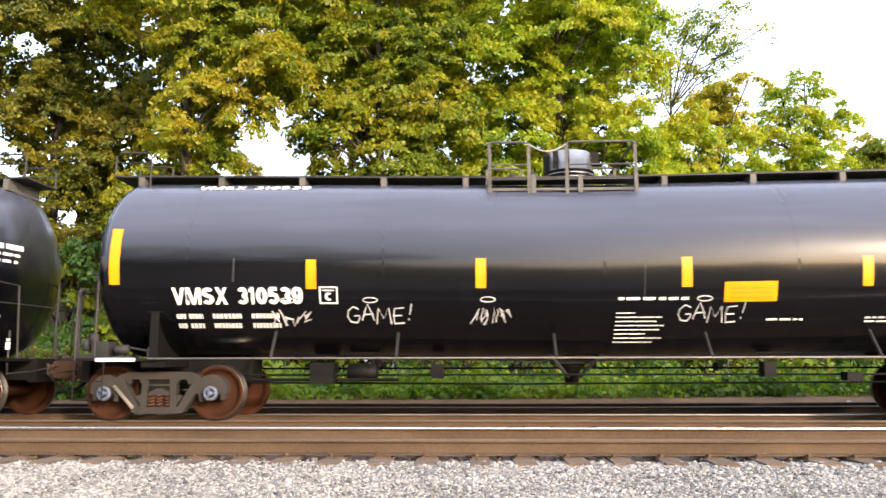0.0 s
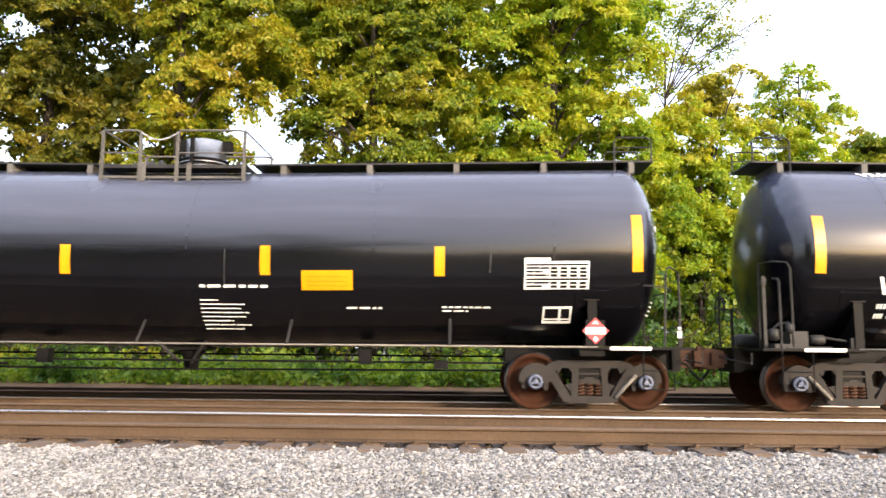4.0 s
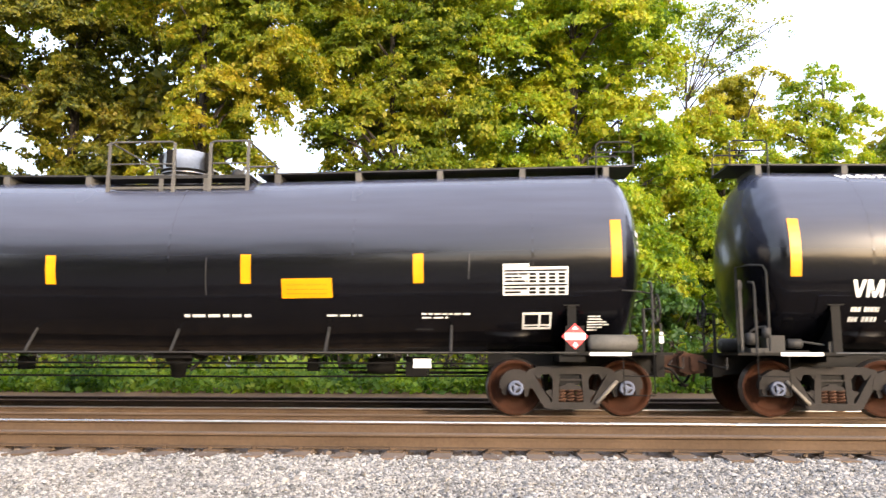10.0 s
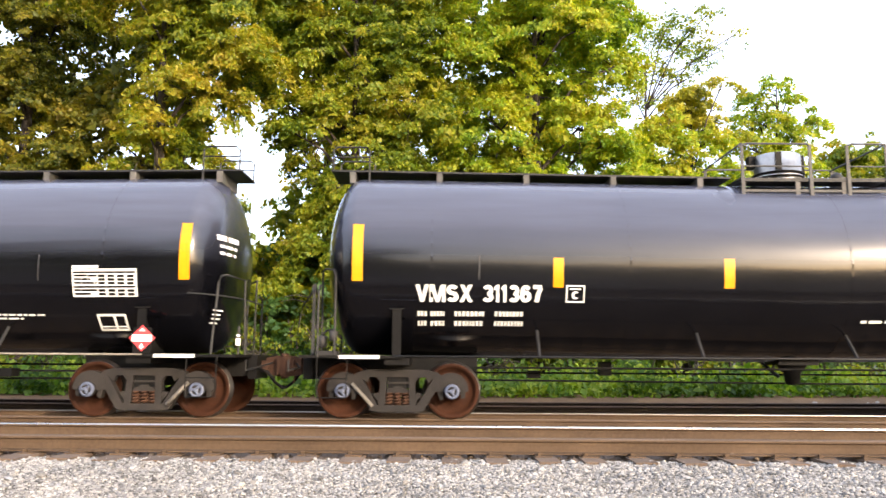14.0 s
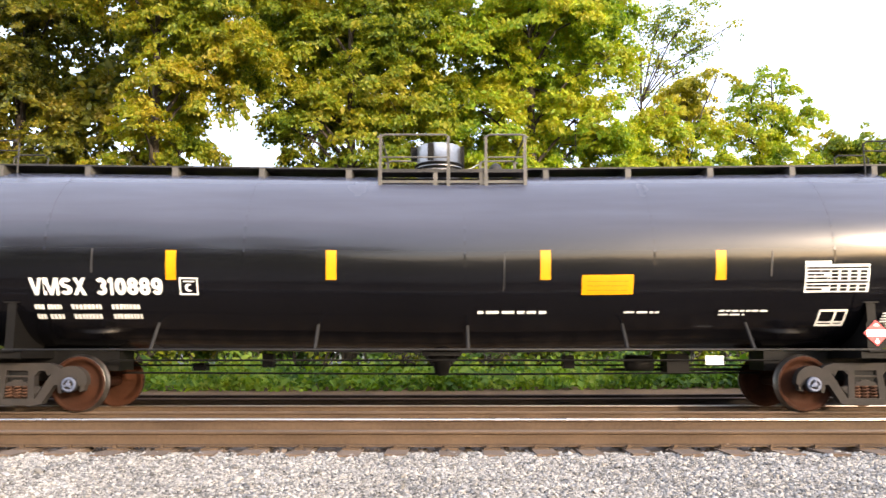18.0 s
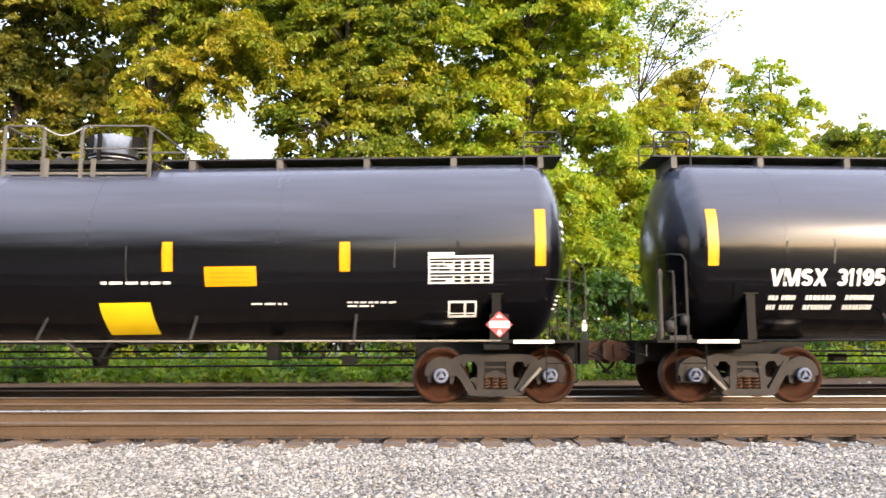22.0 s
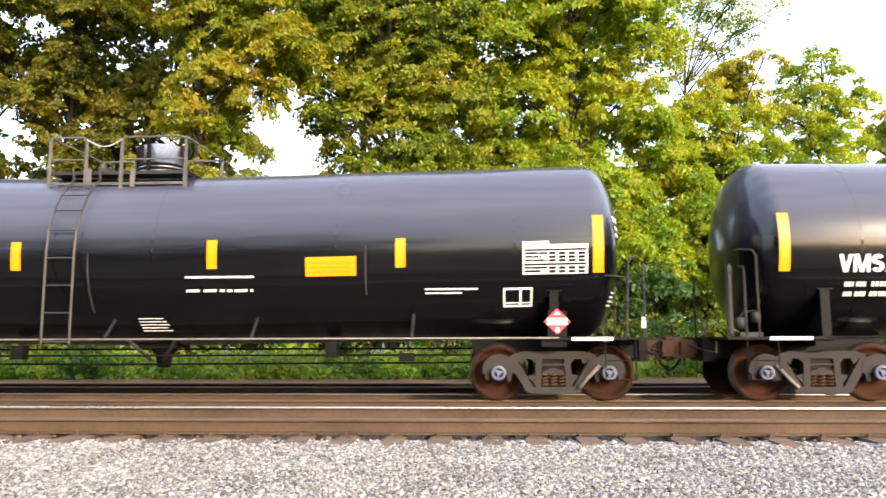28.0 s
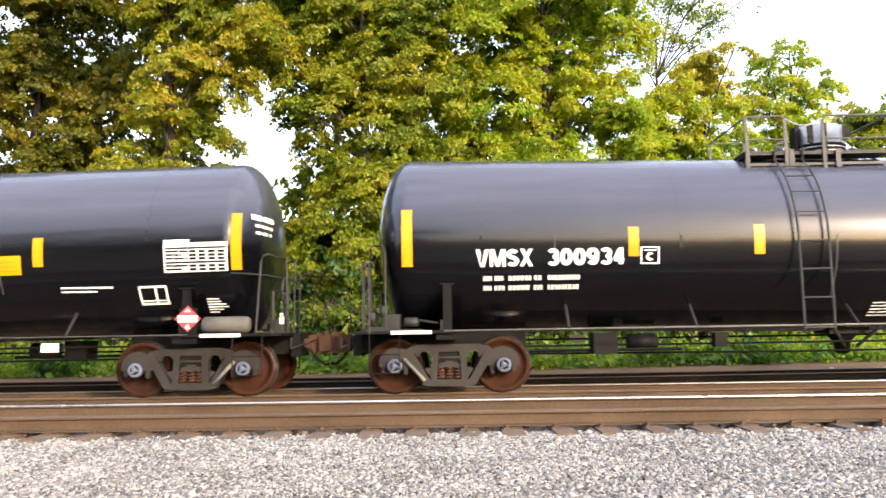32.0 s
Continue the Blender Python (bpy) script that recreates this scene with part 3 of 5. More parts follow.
def side_frame(bm):
    """One cast side frame, about its truck's middle and the axles' height; y from its outer face inwards."""
    y0, y1 = -1.10, -0.96
    slab(bm, [(-0.74, 0.22), (-0.66, 0.3), (-0.5, 0.345), (0.5, 0.345), (0.66, 0.3), (0.74, 0.22), (0.56, 0.225), (-0.56, 0.225)], y0, y1)
    for q in (-1, 1):
        lobe = [(q * 0.875 + 0.275 * math.cos(radians(a)), 0.045 + 0.255 * math.sin(radians(a))) for a in range(-12, 204, 12)]
        slab(bm, lobe, y0 - 0.012, y1)
        # diagonal and upright members round a heart-shaped window
        slab(bm, [(q * 0.78, 0.26), (q * 0.6, 0.24), (q * 0.285, -0.29), (q * 0.43, -0.31)], y0 - 0.005, y1)
        slab(bm, [(q * 0.175, 0.26), (q * 0.275, 0.26), (q * 0.31, -0.26), (q * 0.2, -0.26)], y0 + 0.004, y1)
        slab(bm, [(q * 0.26, 0.24), (q * 0.36, 0.24), (q * 0.275, 0.13)], y0 + 0.012, y1 - 0.02)
        slab(bm, [(q * 0.44, 0.25), (q * 0.62, 0.245), (q * 0.5, 0.13)], y0 + 0.012, y1 - 0.02)
        slab(bm, [(q * 0.405, -0.05), (q * 0.3, -0.02), (q * 0.29, -0.2)], y0 + 0.02, y1 - 0.02)
        # pedestal jaw beside the bearing
        slab(bm, [(q * 0.66, 0.0), (q * 0.75, 0.08), (q * 0.745, -0.13), (q * 0.69, -0.14)], y0 + 0.01, y1)
        slab(bm, [(q * 1.03, 0.06), (q * 1.12, 0.06), (q * 1.1, -0.1), (q * 1.035, -0.12)], y0 + 0.01, y1)
    slab(bm, [(-0.43, -0.31), (-0.3, -0.335), (0.3, -0.335), (0.43, -0.31), (0.34, -0.225), (-0.34, -0.225)], y0 - 0.008, y1 + 0.05)
    box(bm, -0.2, 0.2, y0 + 0.015, y1, 0.115, 0.145)
    # end of the truck bolster over the springs
    slab(bm, [(-0.18, -0.025), (0.18, -0.025), (0.17, 0.03), (0.09, 0.045), (0.06, 0.075), (-0.06, 0.075), (-0.09, 0.045), (-0.17, 0.03)], y0 + 0.02, y1)


def spring(bm):
    pts = [(0.052 * math.cos(a), 0.052 * math.sin(a), -0.1 + 0.2 * a / (8 * math.pi)) for a in np.linspace(0, 8 * math.pi, 41)]
    tube(bm, pts, 0.017, 5)


def wheel(bm):
    """One wheel, its outer face towards -y; flange on the inner side."""
    prof = [(0.07, -0.10), (0.145, -0.10), (0.15, -0.06), (0.19, -0.035), (0.30, 0.0), (0.375, -0.03), (0.385, -0.062), (0.452, -0.068), (0.457, -0.06),
            (0.462, 0.04), (0.486, 0.05), (0.486, 0.07), (0.46, 0.078), (0.385, 0.07), (0.375, 0.045), (0.30, 0.03), (0.16, 0.05), (0.07, 0.07)]
    lathe(bm, prof, 40)
    for f in bm.faces:
        c = f.calc_center_median()
        f.material_index = 1 if math.hypot(c.x, c.z) > 0.45 and c.y < 0.05 else 0


def bearing_cap(bm):
    lathe(bm, [(0.01, -0.085), (0.042, -0.085), (0.048, -0.06), (0.07, -0.055), (0.076, -0.08), (0.112, -0.075), (0.122, -0.055), (0.125, 0.06), (0.10, 0.07)], 24)
    for f in bm.faces:
        c = f.calc_center_median()
        f.material_index = 1 if 0.044 < math.hypot(c.x, c.z) < 0.075 or c.y > -0.05 else 0
    for k in range(3):
        a = 2 * math.pi * k / 3
        lathe(bm, [(0.01, -0.105), (0.02, -0.105), (0.022, -0.07)], 6, at=(0.055 * math.cos(a), 0, 0.055 * math.sin(a)))


def coupler(bm):
    """An automatic coupler that points to +x, its pulling face at x = 0."""
    box(bm, -0.75, -0.28, -0.075, 0.075, -0.09, 0.09)
    slab(bm, [(-0.32, -0.15), (-0.05, -0.19), (0.06, -0.15), (0.06, 0.15), (-0.05, 0.19), (-0.32, 0.14)], -0.06, 0.17)
    slab(bm, [(-0.1, -0.14), (0.11, -0.14), (0.11, 0.14), (-0.1, 0.14)], -0.19, -0.055)
    lathe(bm, [(0.03, -0.22), (0.045, -0.22), (0.045, 0.22), (0.03, 0.22)], 10, "Z", (0.0, -0.12, 0))
    box(bm, -0.2, -0.08, 0.1, 0.25, -0.11, 0.11)
    tube(bm, [(-0.2, 0.0, -0.1), (-0.18, 0.02, -0.26), (-0.16, 0.04, -0.3)], 0.02, 6)


def hose(bm):
    tube(bm, [(-0.45, -0.22, -0.05), (-0.25, -0.25, -0.1), (-0.12, -0.22, -0.28), (0.0, -0.15, -0.38), (0.05, -0.08, -0.36)], 0.026, 8)


def saddle(bm, s, x):
    """The upright bracket between bolster and shell on the near side."""
    z1 = 1.8
    a = height_angle(s, x, z1)
    y_top = skin(s, x, a)[1]
    box(bm, x - 0.07, x + 0.07, -1.375, -1.35, 1.03, z1 - 0.03)
    box(bm, x - 0.12, x + 0.12, -1.4, -1.2, z1 - 0.029, z1 - 0.01)
    v = [(-1.35, 1.03), (-0.3, 1.03), (-0.35, axis_z(s, x) - SERIES[s][0] + 0.08), (-0.9, axis_z(s, x) - 1.2), (y_top + 0.08, z1 - 0.03), (-1.35, z1 - 0.03)]
    p = [bm.verts.new((x - 0.015, y, z)) for y, z in v]
    q = [bm.verts.new((x + 0.015, y, z)) for y, z in v]
    bm.faces.new(p)
    bm.faces.new(q[::-1])
    for i in range(len(v)):
        j = (i + 1) % len(v)
        bm.faces.new((p[j], p[i], q[i], q[j]))


def tank_car(number, s, x0, turned, rhomb=False, sprayed=False, roof_text=False, block=True, tail_text=False):
    """A black tank car about its middle, rail level at z = 0. turned: its fittings face the other way."""
    car = tagged(new("tank_car"), "", "tank car", "tank cars of the train")
    words = ["glossy black railroad tank car with white lettering and yellow stripes"]
    if sprayed:
        words = ["glossy black tank car with white sprayed graffiti and yellow stripes"]
    elif rhomb:
        words = ["glossy black tank car with a large square yellow panel low down"]
    elif s == "b":
        words = ["glossy black tank car with a side ladder and no roof walkway"]
    elif turned:
        words = ["glossy black tank car with roof walkway and grey air reservoir"]
    car["label"] = words[0]
    car.location = (x0, TRAIN_Y, 0)
    r, mid, rise, half, deep = SERIES[s]
    face = pose(0, 0, 0, 0, 0, 180 if turned else 0)   # the way that the fittings face

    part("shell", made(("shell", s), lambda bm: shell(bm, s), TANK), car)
    # seams: thin raised bands round the near side
    for k, x in enumerate((-6.4, -3.2, 0.35, 3.4, 6.3)):
        part("seam", made(("seam", s, k), lambda bm: patch(bm, s, x, x + 0.035, 70, -70, 0.006, 18), TANK), car)
    # pale scuffs that have run down from the welds
    for k, (x, a0, a1, w) in enumerate(((-5.62, 1, -13, 0.024), (1.0, 0, -22, 0.014), (5.3, 0, -15, 0.016)) if s == "a" else ((-0.72, 0, -40, 0.02), (3.9, 1, -30, 0.02), (-5.2, 0, -18, 0.016))):
        part("scuff", made(("scuff", s, k), lambda bm: patch(bm, s, x, x + w, a0, a1, 0.0065, 8, -0.015), SCUFF), car)
    # ---- yellow film ----
    zs = 0.0 if s == "a" else 0.03
    for k, x in enumerate((-7.66, 7.7 if s == "b" and turned else 7.56)):
        part("end_stripe", made(("end_stripe", s, x), lambda bm: patch(bm, s, x, x + 0.17, 19 if s == "a" else 16, -15 if s == "a" else -19, 0.012, 8), YELLOW), car, "long upright yellow stripe")
    kind = s + ("r" if rhomb else "t" if turned and s == "b" else "")
    for k, x in enumerate({"a": (-4.43, -1.86 if number == "310889" else -1.69, 1.58, 4.16 if number == "311367" else 4.4), "ar": (-4.59, -1.78, 1.58, 4.42), "bt": (-4.5, -1.47, 1.6, 4.46), "b": (-4.02, -2.02, 1.29, 4.39)}[kind]):
        part("side_stripe", made(("side_stripe", kind, x), lambda bm: zpatch(bm, s, x, x + 0.165, 2.13 + zs, 2.6 + zs, 0.009, 6), YELLOW), car, "short upright yellow stripe")
    px = 2.25 if s == "a" else 3.43 if turned else 2.92
    pz = 1.9 if s == "a" else 2.03
    panel = part("warning_panel", made(("warning_panel", px), lambda bm: zpatch(bm, s, px, px + 0.83, pz, pz + 0.31, 0.009, 5), YELLOW), car, "yellow panel with fine print")
    part("fine_print", made(("warning_print", px), lambda bm: [bars(bm, s, px + 0.08, px + 0.75, pz + 0.06 + 0.07 * i, pz + 0.075 + 0.07 * i, i, 0.012) for i in range(3)], PRINT), panel)
    if rhomb:
        part("square_panel", made(("square_panel", s), lambda bm: patch(bm, s, 0.5, 1.33, -34.5, -62, 0.02, 8), LEMON), car, "large square yellow panel")
    # ---- white lettering ----
    z0, z1 = (1.895, 2.165) if s == "a" else (2.035, 2.31)
    v0 = {"a": -6.64, "ar": -6.7, "bt": -6.74, "b": -6.47}[kind]
    n0, n1 = {"a": (-5.57, -4.49), "ar": (-5.7, -4.63), "bt": (-5.62, -4.38), "b": (-5.33, -4.07)}[kind]
    word("letter", s, "VMSX", v0, v0 + 0.92, z0, z1, 0.06, car, "bold white letter")
    if number:
        word("numeral", s, number, n0, n1 - (0.1 if number.count("1") > 1 else 0), z0, z1, 0.05, car, "bold white numeral")
    cx0 = {"a": -4.22, "ar": -4.44, "bt": -4.25, "b": -3.83}[kind]
    stencil = part("stencil_frame", made(("stencil", kind), lambda bm: (frame_bars(bm, s, cx0, cx0 + 0.3, z0, z1, 0.022), zpatch(bm, s, cx0 + 0.06, cx0 + 0.24, z1 - 0.07, z1 - 0.05, 0.007, 1)), WHITE), car, "small white square stencil")
    part("stencil_letter", character(("stencil", kind), s, "C", cx0 + 0.09, cx0 + 0.21, z0 + 0.05, z1 - 0.09, WHITE), stencil)
    groups = ((0.03, 0.2), (0.24, 0.47), (0.63, 1.12), (1.28, 1.77)) if s == "a" else ((0.12, 0.26), (0.3, 0.47), (0.53, 0.9), (0.94, 1.08), (1.16, 1.68))
    for i in range(2):
        zb = z0 - 0.22 - 0.15 * i
        part("weight_line", made(("weight", kind, i), lambda bm: [figures(bm, s, v0 + a, v0 + b, zb, zb + 0.072, 3 + i + k) for k, (a, b) in enumerate(groups)], WHITE), car)["kind"] = "stuff"
    if s == "a":
        low = 1.6 if turned else 1.93
        part("notice_line", made(("notice", s, low), lambda bm: bars(bm, s, 0.58, 1.71, low, low + 0.042, 1, 0.007, 0.9, (0.08, 0.26), 0.03), WHITE), car)["kind"] = "stuff"
        part("notice_line", made(("notice2", s), lambda bm: bars(bm, s, 2.96, 3.55, 1.61, 1.638, 2, 0.007, 0.9, (0.06, 0.2), 0.02), WHITE), car)["kind"] = "stuff"
        part("notice_line", made(("notice3", s), lambda bm: (bars(bm, s, 4.52, 5.32, 1.635, 1.66, 4, 0.007, 0.9, (0.06, 0.2), 0.02), bars(bm, s, 4.52, 4.95, 1.578, 1.6, 6, 0.007, 0.9, (0.06, 0.2), 0.02)), WHITE), car)["kind"] = "stuff"
        if block:
            part("print_block", made(("block", s), lambda bm: [bars(bm, s, 0.56, 0.56 + w, 1.722 - 0.065 * i, 1.737 - 0.065 * i, i) for i, w in enumerate((0.3, 0.74, 0.66, 0.78, 0.72, 0.5, 0.78, 0.64))], WHITE), car)["kind"] = "stuff"
        tx, tz0, tz1, bx, bz0, bz1 = 5.84, 1.94, 2.44, 6.13, 1.41, 1.67
    else:
        nx = 1.73 if turned else 0.92
        part("notice_line", made(("notice", kind), lambda bm: (bars(bm, s, nx, nx + 1.14, 2.01, 2.045, 1, 0.007, 0.98), bars(bm, s, nx, nx + 1.12, 1.79, 1.832, 2, 0.007, 0.9, (0.08, 0.26), 0.03)), WHITE), car)["kind"] = "stuff"
        part("notice_line", made(("notice3", s), lambda bm: (bars(bm, s, 4.86, 5.72, 1.8, 1.83, 4), bars(bm, s, 4.86, 5.45, 1.74, 1.765, 6)), WHITE), car)["kind"] = "stuff"
        part("print_block", made(("block", s), lambda bm: [bars(bm, s, 0.0, w, 1.36 - 0.05 * i, 1.375 - 0.05 * i, i) for i, w in enumerate((0.42, 0.46, 0.5, 0.44, 0.5))], WHITE), car)["kind"] = "stuff"
        tx, tz0, tz1, bx, bz0, bz1 = 6.6 if turned else 6.44, 2.04, 2.57, 6.1, 1.53, 1.83
    table = part("data_panel", made(("data", s, tx), lambda bm: (zpatch(bm, s, tx, tx + 1.04, tz0, tz1 - 0.06, 0.007, 8), zpatch(bm, s, tx, tx + 0.42, tz1 - 0.055, tz1 - 0.01, 0.007, 1)), WHITE), car, "white data panel with dark print")

    def table_print(bm):
        for i in range(7):
            z = tz0 + 0.026 + 0.057 * i
            if i in (2, 6):
                zpatch(bm, s, tx + 0.02, tx + 1.02, z, z + 0.03, 0.011, 1)
                continue
            bars(bm, s, tx + 0.03, tx + 0.3 + 0.1 * (i % 2), z + 0.002, z + 0.034, i, 0.011, 0.98)
            for c in range(4):
                zpatch(bm, s, tx + 0.42 + 0.155 * c, tx + 0.53 + 0.155 * c, z - 0.004, z + 0.037, 0.011, 1)
    part("print", made(("data_print", s, tx), table_print, BLACK_STEEL), table)
    part("inspection_frame", made(("inspection", s), lambda bm: (frame_bars(bm, s, bx + 0.03, bx + 0.5, bz0, bz1, 0.032), zpatch(bm, s, bx + 0.29, bx + 0.325, bz0 + 0.03, bz1 - 0.03, 0.0065, 2), zpatch(bm, s, bx + 0.06, bx + 0.47, bz0 + 0.055, bz0 + 0.072, 0.0062, 1)), WHITE), car, "white open frame in two fields")
    if roof_text:
        za, zb = axis_z(s, 6) + r * math.sin(radians(57)), axis_z(s, 6) + r * math.sin(radians(64))
        word("roof_letter", s, "VMSX", -6.52, -5.68, za, zb, 0.06, car, "white letter high on the roof curve")
        word("roof_numeral", s, number, -5.55, -4.55, za, zb, 0.06, car, "white numeral high on the roof curve")
    if number == "310583":
        for k, (x, w, a0, a1) in enumerate(((0.93, 0.028, 60, 45), (0.97, 0.02, 52, 40), (0.1, 0.04, 41, 40))):
            part("drip_stain", made(("stain", k), lambda bm: patch(bm, s, x, x + w, a0, a1, 0.007, 6, 0.04 if k < 2 else 0), DUSTY), car, "pale dried drip below the manway")
    if tail_text or turned:
        part("tail_print", made(("tail", s), lambda bm: [bars(bm, s, 7.22, 7.22 + w, 1.6 - 0.042 * i, 1.618 - 0.042 * i, i + 3) for i, w in enumerate((0.2, 0.24, 0.3, 0.34, 0.24, 0.16))], WHITE), car)
    # white marks on the head at the tail end
    for k, (y0, y1, z, h) in enumerate(((-1.15, -0.88, 2.93, 0.09), (-0.83, -0.42, 2.93, 0.09), (-1.08, -0.94, 2.81, 0.05), (-0.9, -0.68, 2.81, 0.05), (-0.64, -0.5, 2.81, 0.05),
                                        (-1.08, -0.94, 2.69, 0.05), (-0.9, -0.72, 2.69, 0.05), (-0.64, -0.56, 2.69, 0.05))):
        part("head_mark", made(("head_mark", s, k), lambda bm: head_patch(bm, s, 1, y0, y1, z, z + h), WHITE), car)
    if sprayed:
        for x in (-3.78, 1.55):
            for k, c in enumerate("GAME!"):
                part("graffiti_letter", made(("graffiti", x, k), lambda bm: strokes(bm, s, [[(u, v + 0.15 * math.sin(k * 1.9)) for u, v in line] for line in GLYPHS[c]], x + 0.25 * (0.95 * k + (0.15 if k > 2 else 0)), 1.6, 0.25, 0.012), SPRAY), car, "white sprayed letter")
        for x in (-3.4, -4.75, -1.5, 1.95):
            part("graffiti_halo", made(("graffiti_halo", x), lambda bm: strokes(bm, s, [[(0.3 * math.cos(a), 0.1 * math.sin(a)) for a in np.linspace(0, 6.2, 12)]], x, 1.95, 0.4, 0.01), SPRAY), car, "white sprayed ring")
        for x, seed in ((-5.0, 1), (-1.75, 2)):
            r_s = random.Random(seed)
            for k in range(6):
                line = [(k * 0.42 + r_s.uniform(-0.15, 0.5), r_s.uniform(0.0, 1.1)) for _ in range(5)]
                part("graffiti_stroke", made(("scrawl", seed, k), lambda bm: strokes(bm, s, [line], x, 1.55, 0.25, 0.01), SPRAY), car, "white sprayed stroke")

    # ---- side rail along the lower shell, with its brackets ----
    z_rail, y_rail = 1.02, -1.44
    part("side_rail", made("side_rail", lambda bm: tube(bm, [(-7.0, y_rail, z_rail), (0, y_rail, z_rail), (7.0, y_rail, z_rail)], 0.016, 8), DUSTY), car, m=face)
    part("side_rail", made("side_rail_back", lambda bm: tube(bm, [(-7.0, -y_rail, z_rail), (0, -y_rail, z_rail), (7.0, -y_rail, z_rail)], 0.016, 8), GREY_STEEL), car, m=face)
    for k, x in enumerate((-5.0, -2.97, -0.42, 2.03, 4.65)):
        for q in (-1, 1):
            part("rail_bracket", made(("bracket", s, k, q), lambda bm: tube(bm, [(x, q * (-skin(s, x, -46)[1] + 0.01), skin(s, x, -46)[2]), (x, q * 1.44, z_rail - 0.01)], 0.026, 6), GREY_STEEL), car, m=face)

    # ---- underframe ----
    for q in (-1, 1):
        part("draft_sill", made(("draft_sill", q), lambda bm: (box(bm, min(q * 5.6, q * 8.45), max(q * 5.6, q * 8.45), -0.32, 0.32, 0.66, 1.0), box(bm, min(q * 8.45, q * 8.6), max(q * 8.45, q * 8.6), -0.42, 0.42, 0.62, 1.02)), BLACK_STEEL, bevel=0.01), car)
        part("bolster", made(("bolster", q), lambda bm: (box(bm, q * TRUCK_X - 0.2, q * TRUCK_X + 0.2, -1.38, 1.38, 0.88, 1.02), box(bm, q * TRUCK_X - 0.17, q * TRUCK_X + 0.17, -1.05, 1.05, 0.5, 0.72), lathe(bm, [(0.2, 0.7), (0.2, 0.9)], 16, "Z", (q * TRUCK_X, 0, 0))), BLACK_STEEL, bevel=0.01), car)
        part("end_platform", made(("end_platform", q), lambda bm: box(bm, min(q * 6.82, q * 8.5), max(q * 6.82, q * 8.5), -1.45, 1.45, 0.985, 1.03), BLACK_STEEL, bevel=0.006), car)
        part("reflector", made(("reflector", q), lambda bm: box(bm, min(q * 7.2, q * 7.85), max(q * 7.2, q * 7.85), -1.462, -1.452, 0.975, 1.032), WHITE), car, "white reflective strip")
        for w in (-1, 1):
            mm = pose(0, 0, 0, 0, 0, 0 if w < 0 else 180)
            part("saddle", made(("saddle", s, q * -w), lambda bm: saddle(bm, s, -q * w * 6.94), BLACK_STEEL), car, m=mm)
            part("saddle_pad", made(("pad", s, q * -w), lambda bm: patch(bm, s, -q * w * 6.94 - 0.27, -q * w * 6.94 + 0.27, -26, -38, 0.015, 3), TANK), car, m=mm)
            # corner steps and grab irons
            xe = q * 8.2

            def steps(bm):
                i = q * 7.72
                for xx in (xe, i):
                    tube(bm, [(xx, w * 1.44, 1.0), (xx, w * 1.44, 0.36)], 0.011, 6)
                for z in (0.36, 0.66):
                    tube(bm, [(xe, w * 1.44, z), (i, w * 1.44, z)], 0.011, 6)
            part("sill_step", made(("sill_step", q, w), steps, BLACK_STEEL), car)
            if q < 0 or w > 0 or (turned and s == "a"):
                part("grab_iron", made(("grab_iron", q, w), lambda bm: tube(bm, [(xe, w * 1.44, 1.0), (xe, w * 1.44, 2.05), (xe, w * 1.4, 2.13), (xe, w * 1.2, 2.16)], 0.02, 6), GREY_STEEL), car)
            if q == w:
                part("grab_iron", made(("grab_iron_2", q, w), lambda bm: tube(bm, [(q * 7.95, w * 1.3, 1.03), (q * 7.95, w * 1.3, 2.32), (q * 7.99, w * 1.26, 2.42), (q * 8.15, w * 1.1, 2.45), (q * 8.25, w * 0.75, 2.45), (q * 8.25, w * 0.7, 1.03)], 0.018, 6), GREY_STEEL), car)
        if q > 0:
            # white tag on a post, bar round the head, fine print low on it
            part("tag_post", made(("tag_post", q), lambda bm: tube(bm, [(8.42, -1.0, 1.0), (8.42, -1.0, 1.5)], 0.018, 6), GREY_STEEL), car)
            part("tag", made(("tag", q), lambda bm: (box(bm, 8.385, 8.455, -1.035, -1.022, 1.18, 1.3), box(bm, 8.395, 8.445, -1.035, -1.022, 1.32, 1.36)), WHITE), car, "small white tag on a post")
            part("head_bar", made(("head_bar", s), lambda bm: tube(bm, [(7.72, -1.56, 2.0), (7.95, -1.5, 1.99), (8.2, -1.25, 1.98), (8.36, -0.8, 1.97), (8.4, 0.0, 1.97), (8.36, 0.8, 1.97)], 0.012, 6), GREY_STEEL), car, "thin grab bar round the tank head")
            if not (tail_text or turned):
                part("head_print", made(("head_print", s), lambda bm: [head_patch(bm, s, 1, -0.98 + 0.02 * i, -0.72 - 0.03 * (i % 2), 1.75 - 0.07 * i, 1.775 - 0.07 * i) for i in range(4)], WHITE), car)["kind"] = "stuff"
            if not turned or s == "b":
                part("grab_iron", made(("end_frame", s), lambda bm: tube(bm, [(8.08, -1.38, 1.03), (8.14, -1.32, 2.2), (8.17, -1.29, 2.3), (8.24, -1.22, 2.33), (8.46, -0.9, 2.27), (8.49, -0.85, 1.03)], 0.018, 6), GREY_STEEL), car)
        else:
            part("end_post", made(("end_post", s), lambda bm: (box(bm, -8.35, -8.3, -1.14, -1.1, 1.0, 2.2), box(bm, -8.36, -8.29, -1.16, -1.08, 2.06, 2.16)), GREY_STEEL), car, "dark grey post at the car's end")
